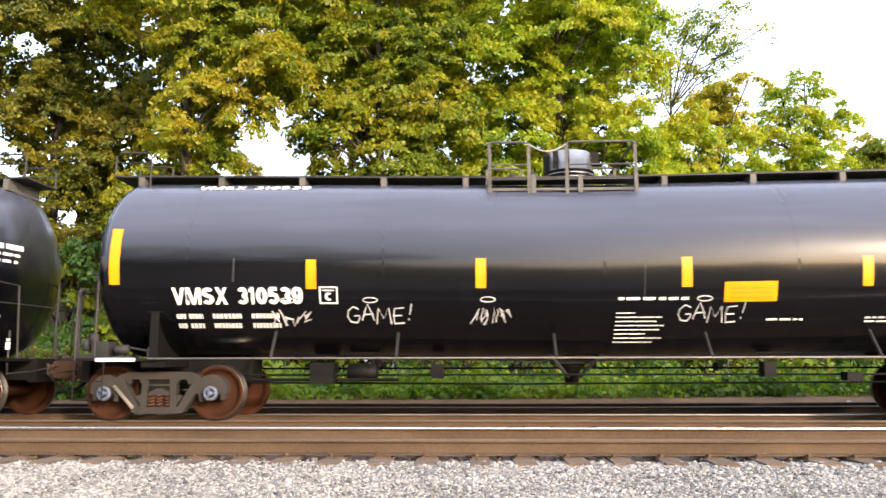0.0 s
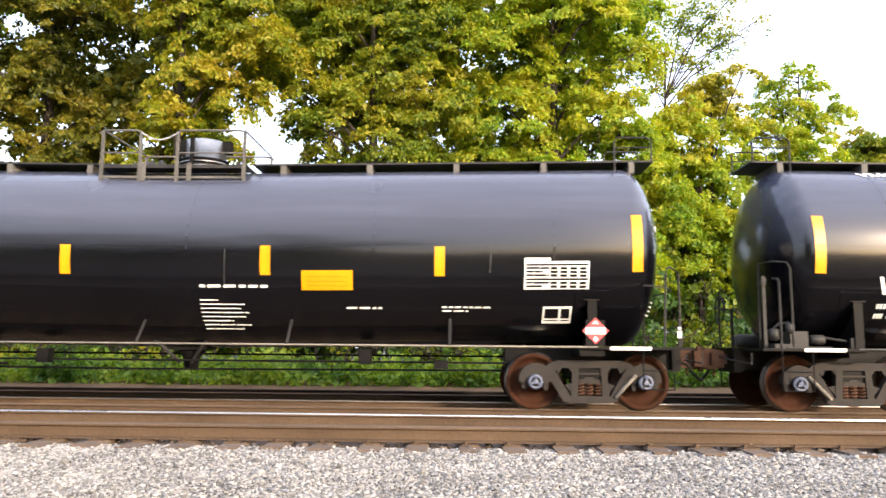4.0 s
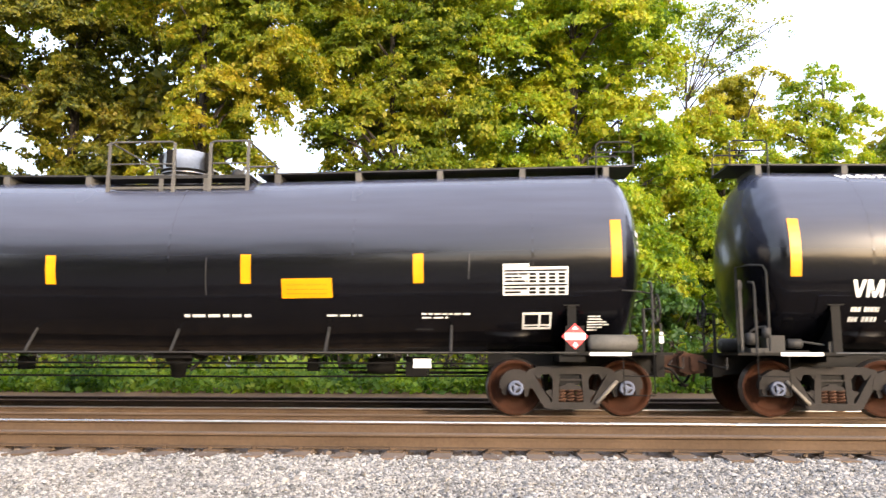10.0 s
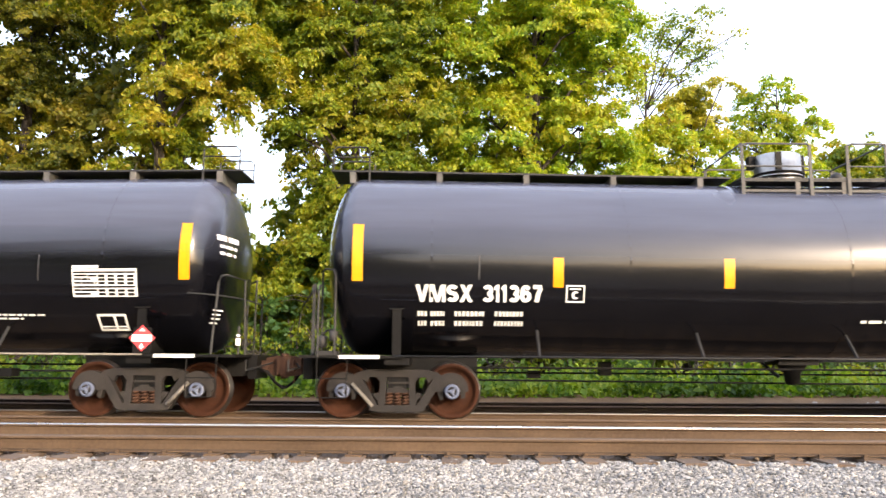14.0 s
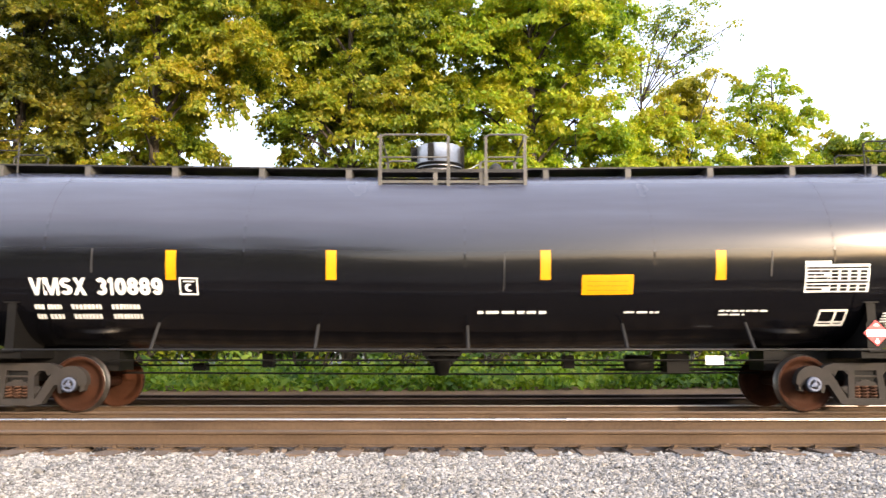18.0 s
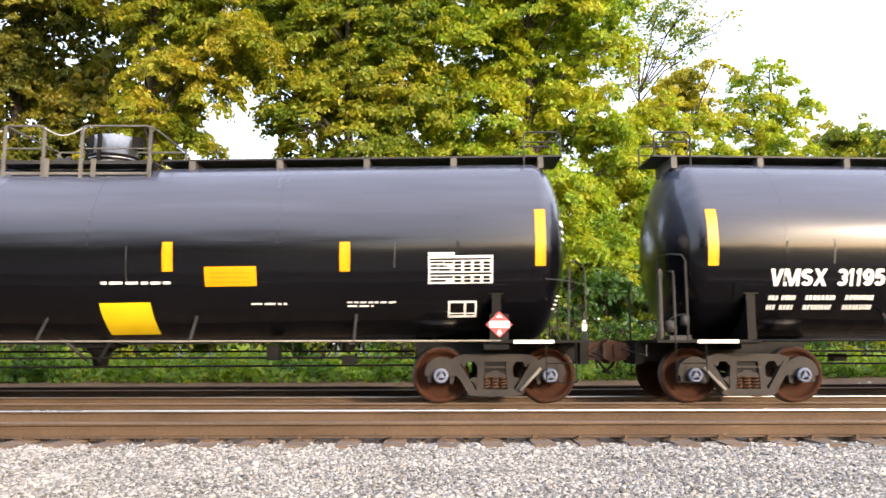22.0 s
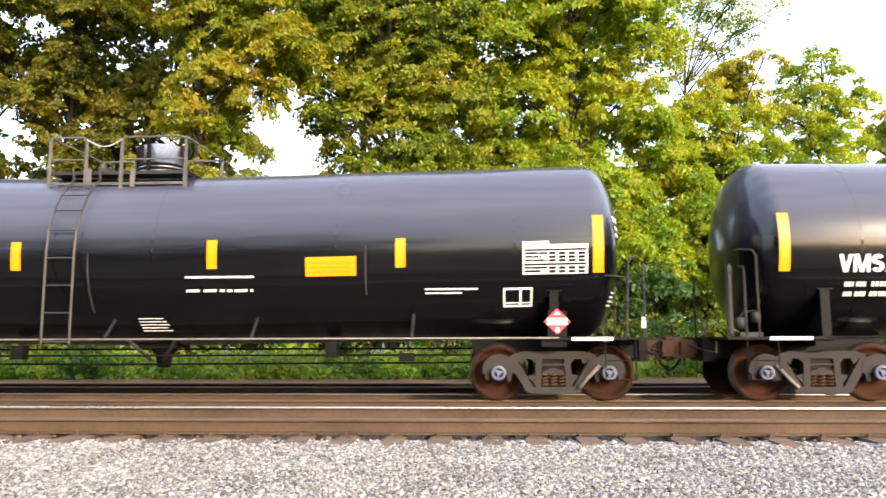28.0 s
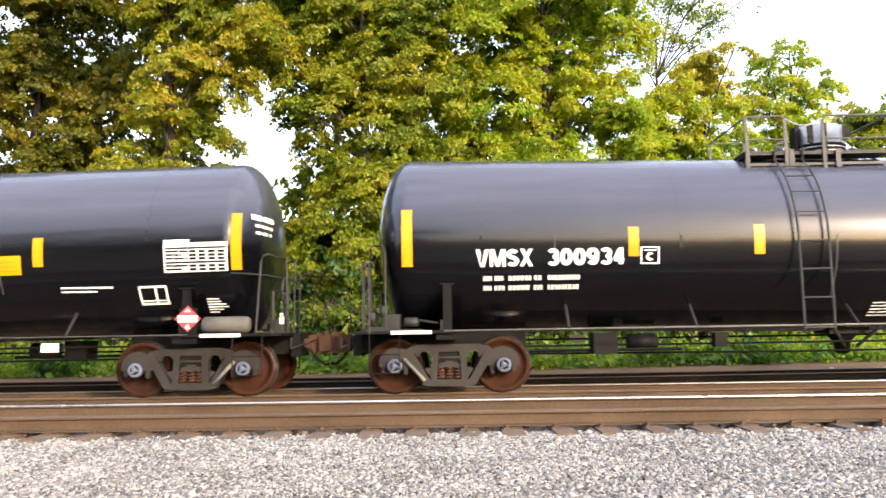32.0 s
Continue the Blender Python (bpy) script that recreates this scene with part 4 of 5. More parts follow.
            part("end_valve", made(("end_valve", s), lambda bm: (lathe(bm, [(0.04, -0.1), (0.09, -0.08), (0.09, 0.08), (0.04, 0.1)], 12, "Z", (-8.18, -1.1, 1.25)), lathe(bm, [(0.03, -0.1), (0.07, -0.08), (0.07, 0.06), (0.03, 0.08)], 12, "Z", (-7.98, -1.25, 1.35)), tube(bm, [(-8.18, -1.1, 1.36), (-8.1, -1.14, 1.43), (-7.98, -1.25, 1.44)], 0.02, 6), box(bm, -8.25, -7.9, -1.3, -1.0, 1.031, 1.1)), GREY_STEEL), car, "small grey valve group on the end platform")
        cp = part("coupler", made("coupler", coupler, RUST, bevel=0.012), car, "rust-brown coupler head", pose(q * 9.0, 0, 0.84, 0, 0, 0 if q > 0 else 180))
        part("air_hose", made("hose", hose, BLACK_STEEL), cp)
        part("uncoupling_lever", made(("lever", q), lambda bm: tube(bm, [(q * 8.66, -1.4, 0.95), (q * 8.66, -1.38, 0.78), (q * 8.64, -0.5, 0.82), (q * 8.8, -0.1, 0.9)], 0.014, 6), GREY_STEEL), car)

        # ---- trucks ----
        for w in (-1, 1):
            fr = part("side_frame", made("side_frame", side_frame, FRAME_STEEL, bevel=0.016), car, "", pose(q * TRUCK_X, 0, HUB_Z, 0, 0, 0 if w < 0 else 180))
            for sx in (-0.14, 0, 0.14):
                part("spring", made("spring", spring, RUST), fr, "rusty coil spring", pose(sx, -1.03, -0.125))
            part("brake_rod", made(("brake_rod", q * w), lambda bm: tube(bm, [(-q * w * 0.74, -1.14, 0.12), (-q * w * 0.4, -1.14, -0.24)], 0.03, 8), DUSTY), fr, "pale dusty brake rod")

    for k, pts in enumerate(([(-5.8, -0.55, 0.74), (5.8, -0.55, 0.74)], [(-5.8, -0.35, 0.61), (-1.0, -0.35, 0.58), (5.8, -0.35, 0.61)], [(-5.8, 0.5, 0.84), (5.8, 0.5, 0.84)])):
        part("brake_pipe", made(("pipe", k), lambda bm: tube(bm, pts, 0.02, 6), BLACK_STEEL), car, m=face)

    def outlet(bm):
        lathe(bm, [(0.26, 0.0), (0.24, -0.12), (0.15, -0.22), (0.12, -0.42), (0.05, -0.44)], 16, "Z", (0, 0, mid - r + 0.05))
        box(bm, -0.35, 0.35, -0.3, 0.3, mid - r - 0.04, mid - r + 0.05)
    part("bottom_outlet", made(("outlet", s), outlet, BLACK_STEEL), car, m=face)
    for k, q in enumerate((-1, 1)):
        part("outlet_brace", made(("outlet_brace", s, k), lambda bm: tube(bm, [(q * 0.5, -0.62, mid - r + 0.2), (q * 0.1, -0.3, mid - r - 0.26)], 0.032, 6), GREY_STEEL), car, m=face)

    part("brake_cylinder", made("brake_cylinder", lambda bm: lathe(bm, [(0.05, -0.3), (0.15, -0.28), (0.15, 0.2), (0.05, 0.24)], 16, "X", (-3.6, -0.5, 0.78)), BLACK_STEEL), car, m=face)
    part("brake_lever", made("brake_lever", lambda bm: tube(bm, [(-5.6, -0.6, 0.66), (-3.0, -0.6, 0.66)], 0.03, 6), BLACK_STEEL), car, m=face)
    for k, b6 in enumerate(((-4.5, -4.1, -0.75, -0.3, 0.6, 0.95), (-2.45, -2.24, -0.7, -0.5, 0.68, 0.92), (4.38, 4.62, -0.85, -0.6, 0.64, 0.78), (3.1, 3.3, -0.7, -0.45, 0.7, 0.95))):
        part("bracket_box", made(("bracket_box", k), lambda bm: box(bm, *b6), BLACK_STEEL, bevel=0.01), car, m=face)
    part("test_tag", made("test_tag", lambda bm: box(bm, -4.66, -4.36, 0.97, 0.985, 0.77, 0.92), WHITE), car, "small white tag plate", m=face)

    # ---- fittings on the end platforms ----
    def valve(bm):
        box(bm, -8.0, -7.72, -1.3, -1.0, 1.05, 1.3)
        lathe(bm, [(0.04, -0.14), (0.08, -0.12), (0.08, 0.08), (0.04, 0.11)], 14, "X", (-7.52, -1.2, 1.17))
        tube(bm, [(-7.4, -1.2, 1.2), (-7.1, -1.25, 1.15)], 0.02, 6)
        box(bm, -7.06, -6.98, -1.34, -1.26, 1.03, 1.2)
        box(bm, -8.05, -7.35, -1.32, -0.95, 1.03, 1.06)
    part("brake_valve", made("valve", valve, GREY_STEEL, bevel=0.01), car, "black brake valve on the end platform", m=face)
    part("air_reservoir", made("reservoir", lambda bm: lathe(bm, [(0.04, -0.4), (0.1, -0.385), (0.135, -0.34), (0.135, 0.34), (0.1, 0.385), (0.04, 0.4)], 20, "X", (-7.58, 1.3, 1.175)), PALE_STEEL), car, "grey cylindrical air reservoir", m=face)
    bw = part("brake_wheel", made("brake_wheel", lambda bm: (tube(bm, [(-8.42, 0.75 + 0.25 * math.cos(a), 1.75 + 0.25 * math.sin(a)) for a in np.linspace(0, 2 * math.pi, 21)], 0.018, 6), [tube(bm, [(-8.42, 0.75, 1.75), (-8.42, 0.75 + 0.25 * math.cos(a), 1.75 + 0.25 * math.sin(a))], 0.013, 5) for a in (0.3, 1.9, 3.4, 5.0)], tube(bm, [(-8.42, 0.75, 1.75), (-8.2, 0.75, 1.75), (-8.2, 0.75, 1.0)], 0.03, 6)), GREY_STEEL), car, "", face)
    pl = part("hazard_placard", made(("placard", s), lambda bm: slab(bm, [(6.98, 1.05 + 0.02), (7.19, 1.28), (6.98, 1.49), (6.77, 1.28)], -1.415, -1.4), RED), car, "red and white diamond placard")
    part("placard_band", made("placard_band", lambda bm: (box(bm, 6.82, 7.14, -1.421, -1.4155, 1.225, 1.335), slab(bm, [(6.94, 1.14), (6.98, 1.10), (7.02, 1.14), (6.98, 1.2)], -1.421, -1.4155), slab(bm, [(6.93, 1.39), (7.03, 1.39), (6.98, 1.445)], -1.421, -1.4155)), WHITE), pl)
    part("placard_holder", made("holder", lambda bm: box(bm, 6.83, 7.13, -1.399, -1.385, 1.04, 1.45), BLACK_STEEL), car)

    # ---- roof: manway, platform, walkway or ladder ----
    zt = axis_z(s, 0) + r
    w0, w1 = (-1.43, 1.06) if s == "a" else (-1.81, 0.63)
    dx = 0.05 if s == "a" else -0.17
    drum = part("manway_housing", made(("drum", s), lambda bm: lathe(bm, [(0.42, zt - 0.12), (0.42, zt + 0.1), (0.44, zt + 0.1), (0.44, zt + 0.13), (0.415, zt + 0.13), (0.415, zt + 0.18), (0.435, zt + 0.18), (0.435, zt + 0.21), (0.405, zt + 0.21), (0.405, zt + 0.6), (0.38, zt + 0.62), (0.1, zt + 0.66), (0.02, zt + 0.66)], 32, "Z", (dx, 0, 0)), STAINLESS), car, "bright steel manway housing", face)
    for k, b6 in enumerate(((dx + 0.38, dx + 0.52, -0.15, 0.02, zt + 0.4, zt + 0.62), (dx - 0.46, dx - 0.4, -0.14, 0.1, zt + 0.1, zt + 0.62), (dx - 0.12, dx - 0.05, -0.46, -0.41, zt + 0.05, zt + 0.6))):
        part("hinge", made(("hinge", s, k), lambda bm: box(bm, *b6), BLACK_STEEL), drum)
    for k, h in enumerate((0.08, 0.155, 0.23)):
        part("band", made(("band", s, k), lambda bm: lathe(bm, [(0.43, zt + h), (0.453, zt + h + 0.004), (0.453, zt + h + 0.03), (0.43, zt + h + 0.034)], 32, "Z", (dx, 0, 0)), BLACK_STEEL), drum, "dark clamp band")
    for k, a in enumerate((-0.75, 2.75)):
        part("strap", made(("strap", s, k), lambda bm: box(bm, dx + 0.4 * math.sin(a) - 0.055, dx + 0.4 * math.sin(a) + 0.055, -0.435 * math.cos(a) - 0.016, -0.435 * math.cos(a) + 0.016, zt + 0.28, zt + 0.6), BLACK_STEEL), drum)
    zd = zt - 0.05
    plat = part("platform", made(("deck", s), lambda bm: box(bm, w0, w1, -0.88, -0.46, zd, zd + 0.03), GREY_STEEL), car, "grey steel grating platform on the roof", face)
    part("deck_panel", made(("deck_back", s), lambda bm: box(bm, w0, w1, 0.46, 0.88, zd, zd + 0.03), GREY_STEEL), plat)
    for q in (-1, 1):
        y = q * 0.9
        part("edge_bar", made(("edge_bar", s, q), lambda bm: box(bm, w0 - 0.02, w1 + 0.02, y - 0.015, y + 0.015, zd - 0.015, zd + 0.045), GREY_STEEL), plat)
        part("lower_bar", made(("lower_bar", s, q), lambda bm: box(bm, w0, w1, y - 0.012, y + 0.012, zd - 0.2, zd - 0.155), PALE_STEEL), plat)
        x = w0 if q < 0 else w1
        part("end_bar", made(("end_bar", s, q), lambda bm: box(bm, x - 0.03, x + 0.03, -0.88, 0.88, zd + 0.032, zd + 0.06), GREY_STEEL), plat)
    for i in range(8):
        x = w0 + (w1 - w0) * (i + 0.5) / 8
        part("slat", made(("slat", s, i), lambda bm: box(bm, x - 0.015, x + 0.015, -0.87, 0.87, zd + 0.033, zd + 0.045), GREY_STEEL), plat)

    posts = (w0, w0 + 0.27 * (w1 - w0), w0 + 0.53 * (w1 - w0), w1)
    for q in (-1, 1):
        y = q * 0.92
        for n_post, x in enumerate(posts):
            part("rail_post", made(("rail_post", s, q, n_post), lambda bm: (box(bm, x - 0.03, x + 0.03, y - 0.02, y + 0.02, zt - 0.34, zt + 0.04), box(bm, x - 0.026, x + 0.026, y - 0.012, y + 0.012, zt + 0.04, zt + 0.58)), PALE_STEEL), plat)
        for n_leg, x in enumerate((w0 + 0.3 * (w1 - w0), w0 + 0.62 * (w1 - w0))):
            part("bracket", made(("deck_leg", s, q, n_leg), lambda bm: box(bm, x - 0.04, x + 0.04, y - 0.035, y - 0.013, zt - 0.3, zt + 0.02), PALE_STEEL), plat)

    def handrail(bm):
        for q in (-1, 1):
            y = q * 0.92
            for a, b, first, last in ((posts[0], posts[1], 0.06, 0.0), (posts[2], posts[3], 0.0, 0.06)):
                tube(bm, [(a - first, y, zt + 0.55), (a + 0.04, y, zt + 0.6), (b - 0.08, y, zt + 0.6), (b, y, zt + 0.57), (b + last, y, zt + 0.55)], 0.019, 6)
                tube(bm, [(a, y, zt + 0.2), (b, y, zt + 0.2)], 0.014, 6)
        for x in (w0, w1):
            tube(bm, [(x, -0.92, zt + 0.6), (x, 0.92, zt + 0.6)], 0.017, 6)
    part("handrail", made(("handrail", s), handrail, PALE_STEEL), plat)
    part("chain", made(("chain", s), lambda bm: tube(bm, [(posts[1] + i / 8 * (posts[2] - posts[1]), -0.93, zt + 0.56 - 0.13 * math.sin(math.pi * i / 8)) for i in range(9)], 0.012, 5), CHAIN), plat, "pale slack safety chain")
    for k, (vx, vy, vr, vh) in enumerate(((w0 + 0.45, 0.1, 0.12, 0.26), (w0 + 0.8, -0.3, 0.09, 0.18), (w1 - 0.3, -0.2, 0.1, 0.16))):
        part("valve_bonnet", made(("bonnet", s, k), lambda bm: lathe(bm, [(vr, zt - 0.06), (vr, zt + vh - 0.06), (vr * 0.7, zt + vh), (vr * 0.25, zt + vh + 0.04)], 14, "Z", (vx, vy, 0)), GREY_STEEL), car, "grey valve bonnet beside the manway", face)
    if s == "a":
        for k, (xa, xb) in enumerate(((-8.2, w0 - 0.05), (w1 + 0.05, 8.2))):
            def board(bm):
                xs = [xa + (xb - xa) * i / 8 for i in range(9)]
                rise_z = [axis_z(s, v) + r + 0.062 for v in xs]
                slab(bm, list(zip(xs, rise_z)) + [(v, z + 0.03) for v, z in reversed(list(zip(xs, rise_z)))], -0.5, 0.5)
            wk = part("roof_walkway", made(("walkway", k), board, GREY_STEEL), car, "narrow grey roof walkway", face)
            for i in range(5):
                x = xa + (xb - xa) * (i + 0.35) / 4.6
                part("stanchion", made(("stanchion", k, i), lambda bm: box(bm, x - 0.05, x + 0.05, -0.5, 0.5, axis_z(s, x) + r - 0.14, axis_z(s, x) + r + 0.061), PALE_STEEL), wk)
            xe = xa if k == 0 else xb
            d = 0.68 if k == 0 else -0.68
            ze = axis_z(s, xe) + r + 0.085
            for q in (-1, 1):
                part("end_handrail", made(("end_handrail", k, q), lambda bm: (tube(bm, [(xe + 0.05 * d, q * 0.5, ze), (xe + 0.05 * d, q * 0.5, ze + 0.36), (xe + 0.15 * d, q * 0.5, ze + 0.42), (xe + 0.9 * d, q * 0.5, ze + 0.42), (xe + d, q * 0.5, ze + 0.36), (xe + d, q * 0.5, ze - 0.2)], 0.016, 6), tube(bm, [(xe + 0.05 * d, q * 0.5, ze + 0.24), (xe + d, q * 0.5, ze + 0.24)], 0.013, 6)), GREY_STEEL), wk)
    else:
        for q in (-1, 1):
            lad = tagged(part("ladder", made(("ladder_foot", s, q), lambda bm: tube(bm, [(-1.36, q * 1.63, 0.98), (-0.89, q * 1.63, 0.98)], 0.014, 6), LADDER), car, "thin steel side ladder", face))
            for x in (-1.36, -0.89):
                def stile(bm):
                    pts = [(x, q * 0.97, zt + 0.05)] + [(x, q * -skin(s, x, a, 0.1)[1], skin(s, x, a, 0.1)[2]) for a in (56, 46, 36, 24, 12, 0)] + [(x, q * 1.63, 1.9), (x, q * 1.63, 0.95)]
                    tube(bm, pts, 0.019, 6)
                part("stile", made(("stile", s, q, x), stile, LADDER), lad)
            rungs = [(q * -skin(s, -1.1, a, 0.1)[1], skin(s, -1.1, a, 0.1)[2]) for a in (58, 48, 38, 26, 13)] + [(q * 1.63, z) for z in (2.35, 1.9, 1.45)]
            for n_rung, (y, z) in enumerate(rungs):
                part("rung", made(("rung", s, q, n_rung), lambda bm: tube(bm, [(-1.36, y, z), (-0.89, y, z)], 0.014, 6), LADDER), lad)

    # ---- wheelsets, which turn ----
    sets = []
    for q in (-1, 1):
        for e in (-1, 1):
            ws = part("wheelset", made("axle", lambda bm: lathe(bm, [(0.05, -1.12), (0.075, -1.1), (0.08, -0.8), (0.085, -0.5), (0.085, 0.5), (0.08, 0.8), (0.075, 1.1), (0.05, 1.12)], 16), WHEEL), car, "", pose(q * TRUCK_X + e * AXLE, 0, HUB_Z))
            for w in (-1, 1):
                turn = 0 if w < 0 else 180
                part("wheel", made("wheel", wheel, WHEEL, TREAD), ws, "rusty steel wheel with a bright tread", pose(0, w * 0.79, 0, 0, 0, turn))
                part("bearing_cap", made("bearing_cap", bearing_cap, CAP_BLUE, FRAME_STEEL), ws, "bluish bearing end cap", pose(0, w * 1.12, 0, 0, 0, turn))
            sets.append(ws)
    return car, sets


NUMBERS = ["", "310539", "311366", "310583", "310512", "310877", "311367", "310889", "311053", "311959", "300956", "300946", "300934"]
TURNED = {4, 6, 7, 9, 11}
TRAIN = []
for i, number in enumerate(NUMBERS):
    first = -7.222 + CAR * (i - 1) + 9.0 + 0.127 * max(i - 10, 0) + (0.1 if i == 3 else 0)
    TRAIN.append((first,) + tank_car(number, "b" if i >= 10 else "a", first, i in TURNED, rhomb=i in (5, 8), sprayed=i == 1,
                                     roof_text=i in (1, 2, 3, 5, 8), block=i not in (5, 6, 7, 8, 9, 4)))


# ---- trees, bushes and weeds behind the line ----
def leaves(r, centres, normals, size, jitter=0.7):
    """Folded four-cornered leaves at those places; returns vertices and faces."""
    n = len(centres)
    nrm = normals + r.normal(0, jitter, (n, 3))
    nrm /= np.linalg.norm(nrm, axis=1, keepdims=True) + 1e-9
    t = np.cross(nrm, r.normal(size=(n, 3)))
    t /= np.linalg.norm(t, axis=1, keepdims=True) + 1e-9
    b = np.cross(nrm, t)
    s = (size * np.exp(r.normal(0, 0.25, n)))[:, None]
    fold = nrm * s * 0.22
    v = np.stack([centres - t * s, centres + b * s * 0.62 + fold, centres + t * s, centres - b * s * 0.62 + fold], 1)
    k = 4 * np.arange(n)[:, None]
    return v.reshape(-1, 3), np.concatenate([k + [[0, 1, 2]], k + [[0, 2, 3]]], 0)


GAPS = (  # sky openings placed along the camera's sight lines: x, height and radius at the front row; they widen towards the rows behind
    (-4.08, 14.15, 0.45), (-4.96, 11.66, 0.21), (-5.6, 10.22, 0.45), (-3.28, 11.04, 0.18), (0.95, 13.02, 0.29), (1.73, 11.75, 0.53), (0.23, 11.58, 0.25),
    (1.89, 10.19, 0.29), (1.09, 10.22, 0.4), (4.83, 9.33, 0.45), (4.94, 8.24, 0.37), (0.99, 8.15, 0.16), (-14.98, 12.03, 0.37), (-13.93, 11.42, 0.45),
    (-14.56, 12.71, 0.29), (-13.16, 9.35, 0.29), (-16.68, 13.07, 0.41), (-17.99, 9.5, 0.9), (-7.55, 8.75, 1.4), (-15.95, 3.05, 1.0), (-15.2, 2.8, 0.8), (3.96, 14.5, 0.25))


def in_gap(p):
    # projected from the camera's eye onto the front row
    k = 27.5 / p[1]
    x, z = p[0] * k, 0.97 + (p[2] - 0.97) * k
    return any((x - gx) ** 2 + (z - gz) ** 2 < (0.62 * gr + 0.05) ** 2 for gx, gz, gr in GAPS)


def sprays(r, blobs, per_area, per_bough, up=0.45, root=(0, 0, 0)):
    """Leaf places on drooping boughs, which stand on the surface of uneven rounded masses with shade between them."""
    pts, nrm = [], []
    for x, y, z, rad in blobs:
        n = max(4, int(per_area * rad * rad))
        d = r.normal(size=(n, 3))
        d /= np.linalg.norm(d, axis=1, keepdims=True)
        d[:, 2] = np.where(d[:, 2] < -0.5, -d[:, 2] * 0.5, d[:, 2])
        c = np.array((x, y, z)) + d * (rad * (1 - 0.55 * r.random(n) ** 2.2) * r.uniform(0.85, 1.12, n))[:, None]
        size = r.uniform(0.17, 0.5, n) * min(1.0, 0.55 + 0.3 * rad)
        for ci, di, b in zip(c, d, size):
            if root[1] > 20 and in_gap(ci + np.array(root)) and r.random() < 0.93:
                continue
            k = max(5, int(per_bough * (b / 0.45) ** 2))
            a = di * (1 - up) + np.array((0, 0, up))
            a /= np.linalg.norm(a)
            o = r.normal(size=(k, 3))
            o /= np.linalg.norm(o, axis=1, keepdims=True)
            o = np.where((o @ a)[:, None] < -0.1, -o, o)
            q = o * (b * r.uniform(0.4, 1.2, k))[:, None] * np.array((1.15, 1.15, 0.66))
            q[:, 2] -= 0.5 * (q[:, 0] ** 2 + q[:, 1] ** 2) / b * 0.6
            pts.append(ci + q)
            nrm.append(o * 0.5 + a * 0.6)
    return np.concatenate(pts), np.concatenate(nrm)


def tree(x, y, height, blobs, seed, material, label, per_area=28, per_bough=150, leaf=0.077, trunk=0.3, deep=1.0, name="tree", lean=0.0):
    """A tapered trunk, limbs that reach into the leaf masses, twigs, and a crown of single leaves."""
    r = np.random.default_rng(seed)
    root = tagged(new(name), label, "tree" if name == "tree" else "bush", "trees behind the railway" if name == "tree" else "bushes behind the railway")
    base = ground_height(y) - 0.1
    root.location = (x, y, base)
    masses = [(bx - x, (r.uniform(-0.9, 0.9) - (0.35 if bz < 7 else 0)) * deep, bz - base, br) for bx, bz, br in blobs]

    def wood(bm):
        top = Vector((lean, 0.2, height * 0.8))
        line = [Vector((0.12 * math.sin(3 * t + seed) + lean * t, 0.1 * math.cos(2 * t + seed), height * 0.8 * t)) for t in np.linspace(0, 1, 9)]
        tube(bm, line, trunk, 10, trunk * 0.2)
    part("trunk", made(("trunk", seed), wood, BARK), root)
    for i, (mx, my, mz, mr) in enumerate(masses):
        def limb(bm):
            t = max(0.08, min(0.85, (mz - 0.5 * abs(mx) - 0.8) / (height * 0.8)))
            s = Vector((0.12 * math.sin(3 * t + seed) + lean * t, 0.1 * math.cos(2 * t + seed), height * 0.8 * t))
            e = Vector((mx, my, mz + 0.3 * mr))
            mid = s.lerp(e, 0.5) + Vector((r.normal(0, 0.15), r.normal(0, 0.15), 0.12 * (e - s).length))
            q = trunk * 0.36 * (1 - 0.5 * t)
            tube(bm, [s, s.lerp(mid, 0.6), mid, mid.lerp(e, 0.5), e], q, 7, 0.025)
            for k in range(5):
                a = mid.lerp(e, r.uniform(0.2, 1.0))
                d = Vector((r.normal(), r.normal(), r.normal() * 0.6 + 0.3)).normalized() * mr * 0.95
                tube(bm, [a, a + d * 0.5 + Vector((0, 0, 0.08)), a + d], 0.028, 5, 0.008, False)
        part("limb", made(("limb", seed, i), limb, BARK), root)
    p, n = sprays(r, masses, per_area, per_bough, root=(x, y, base))
    v, f = leaves(r, p, n, leaf, 0.62)
    part("crown", cloud_mesh("crown", v, f, material), root)
    return root


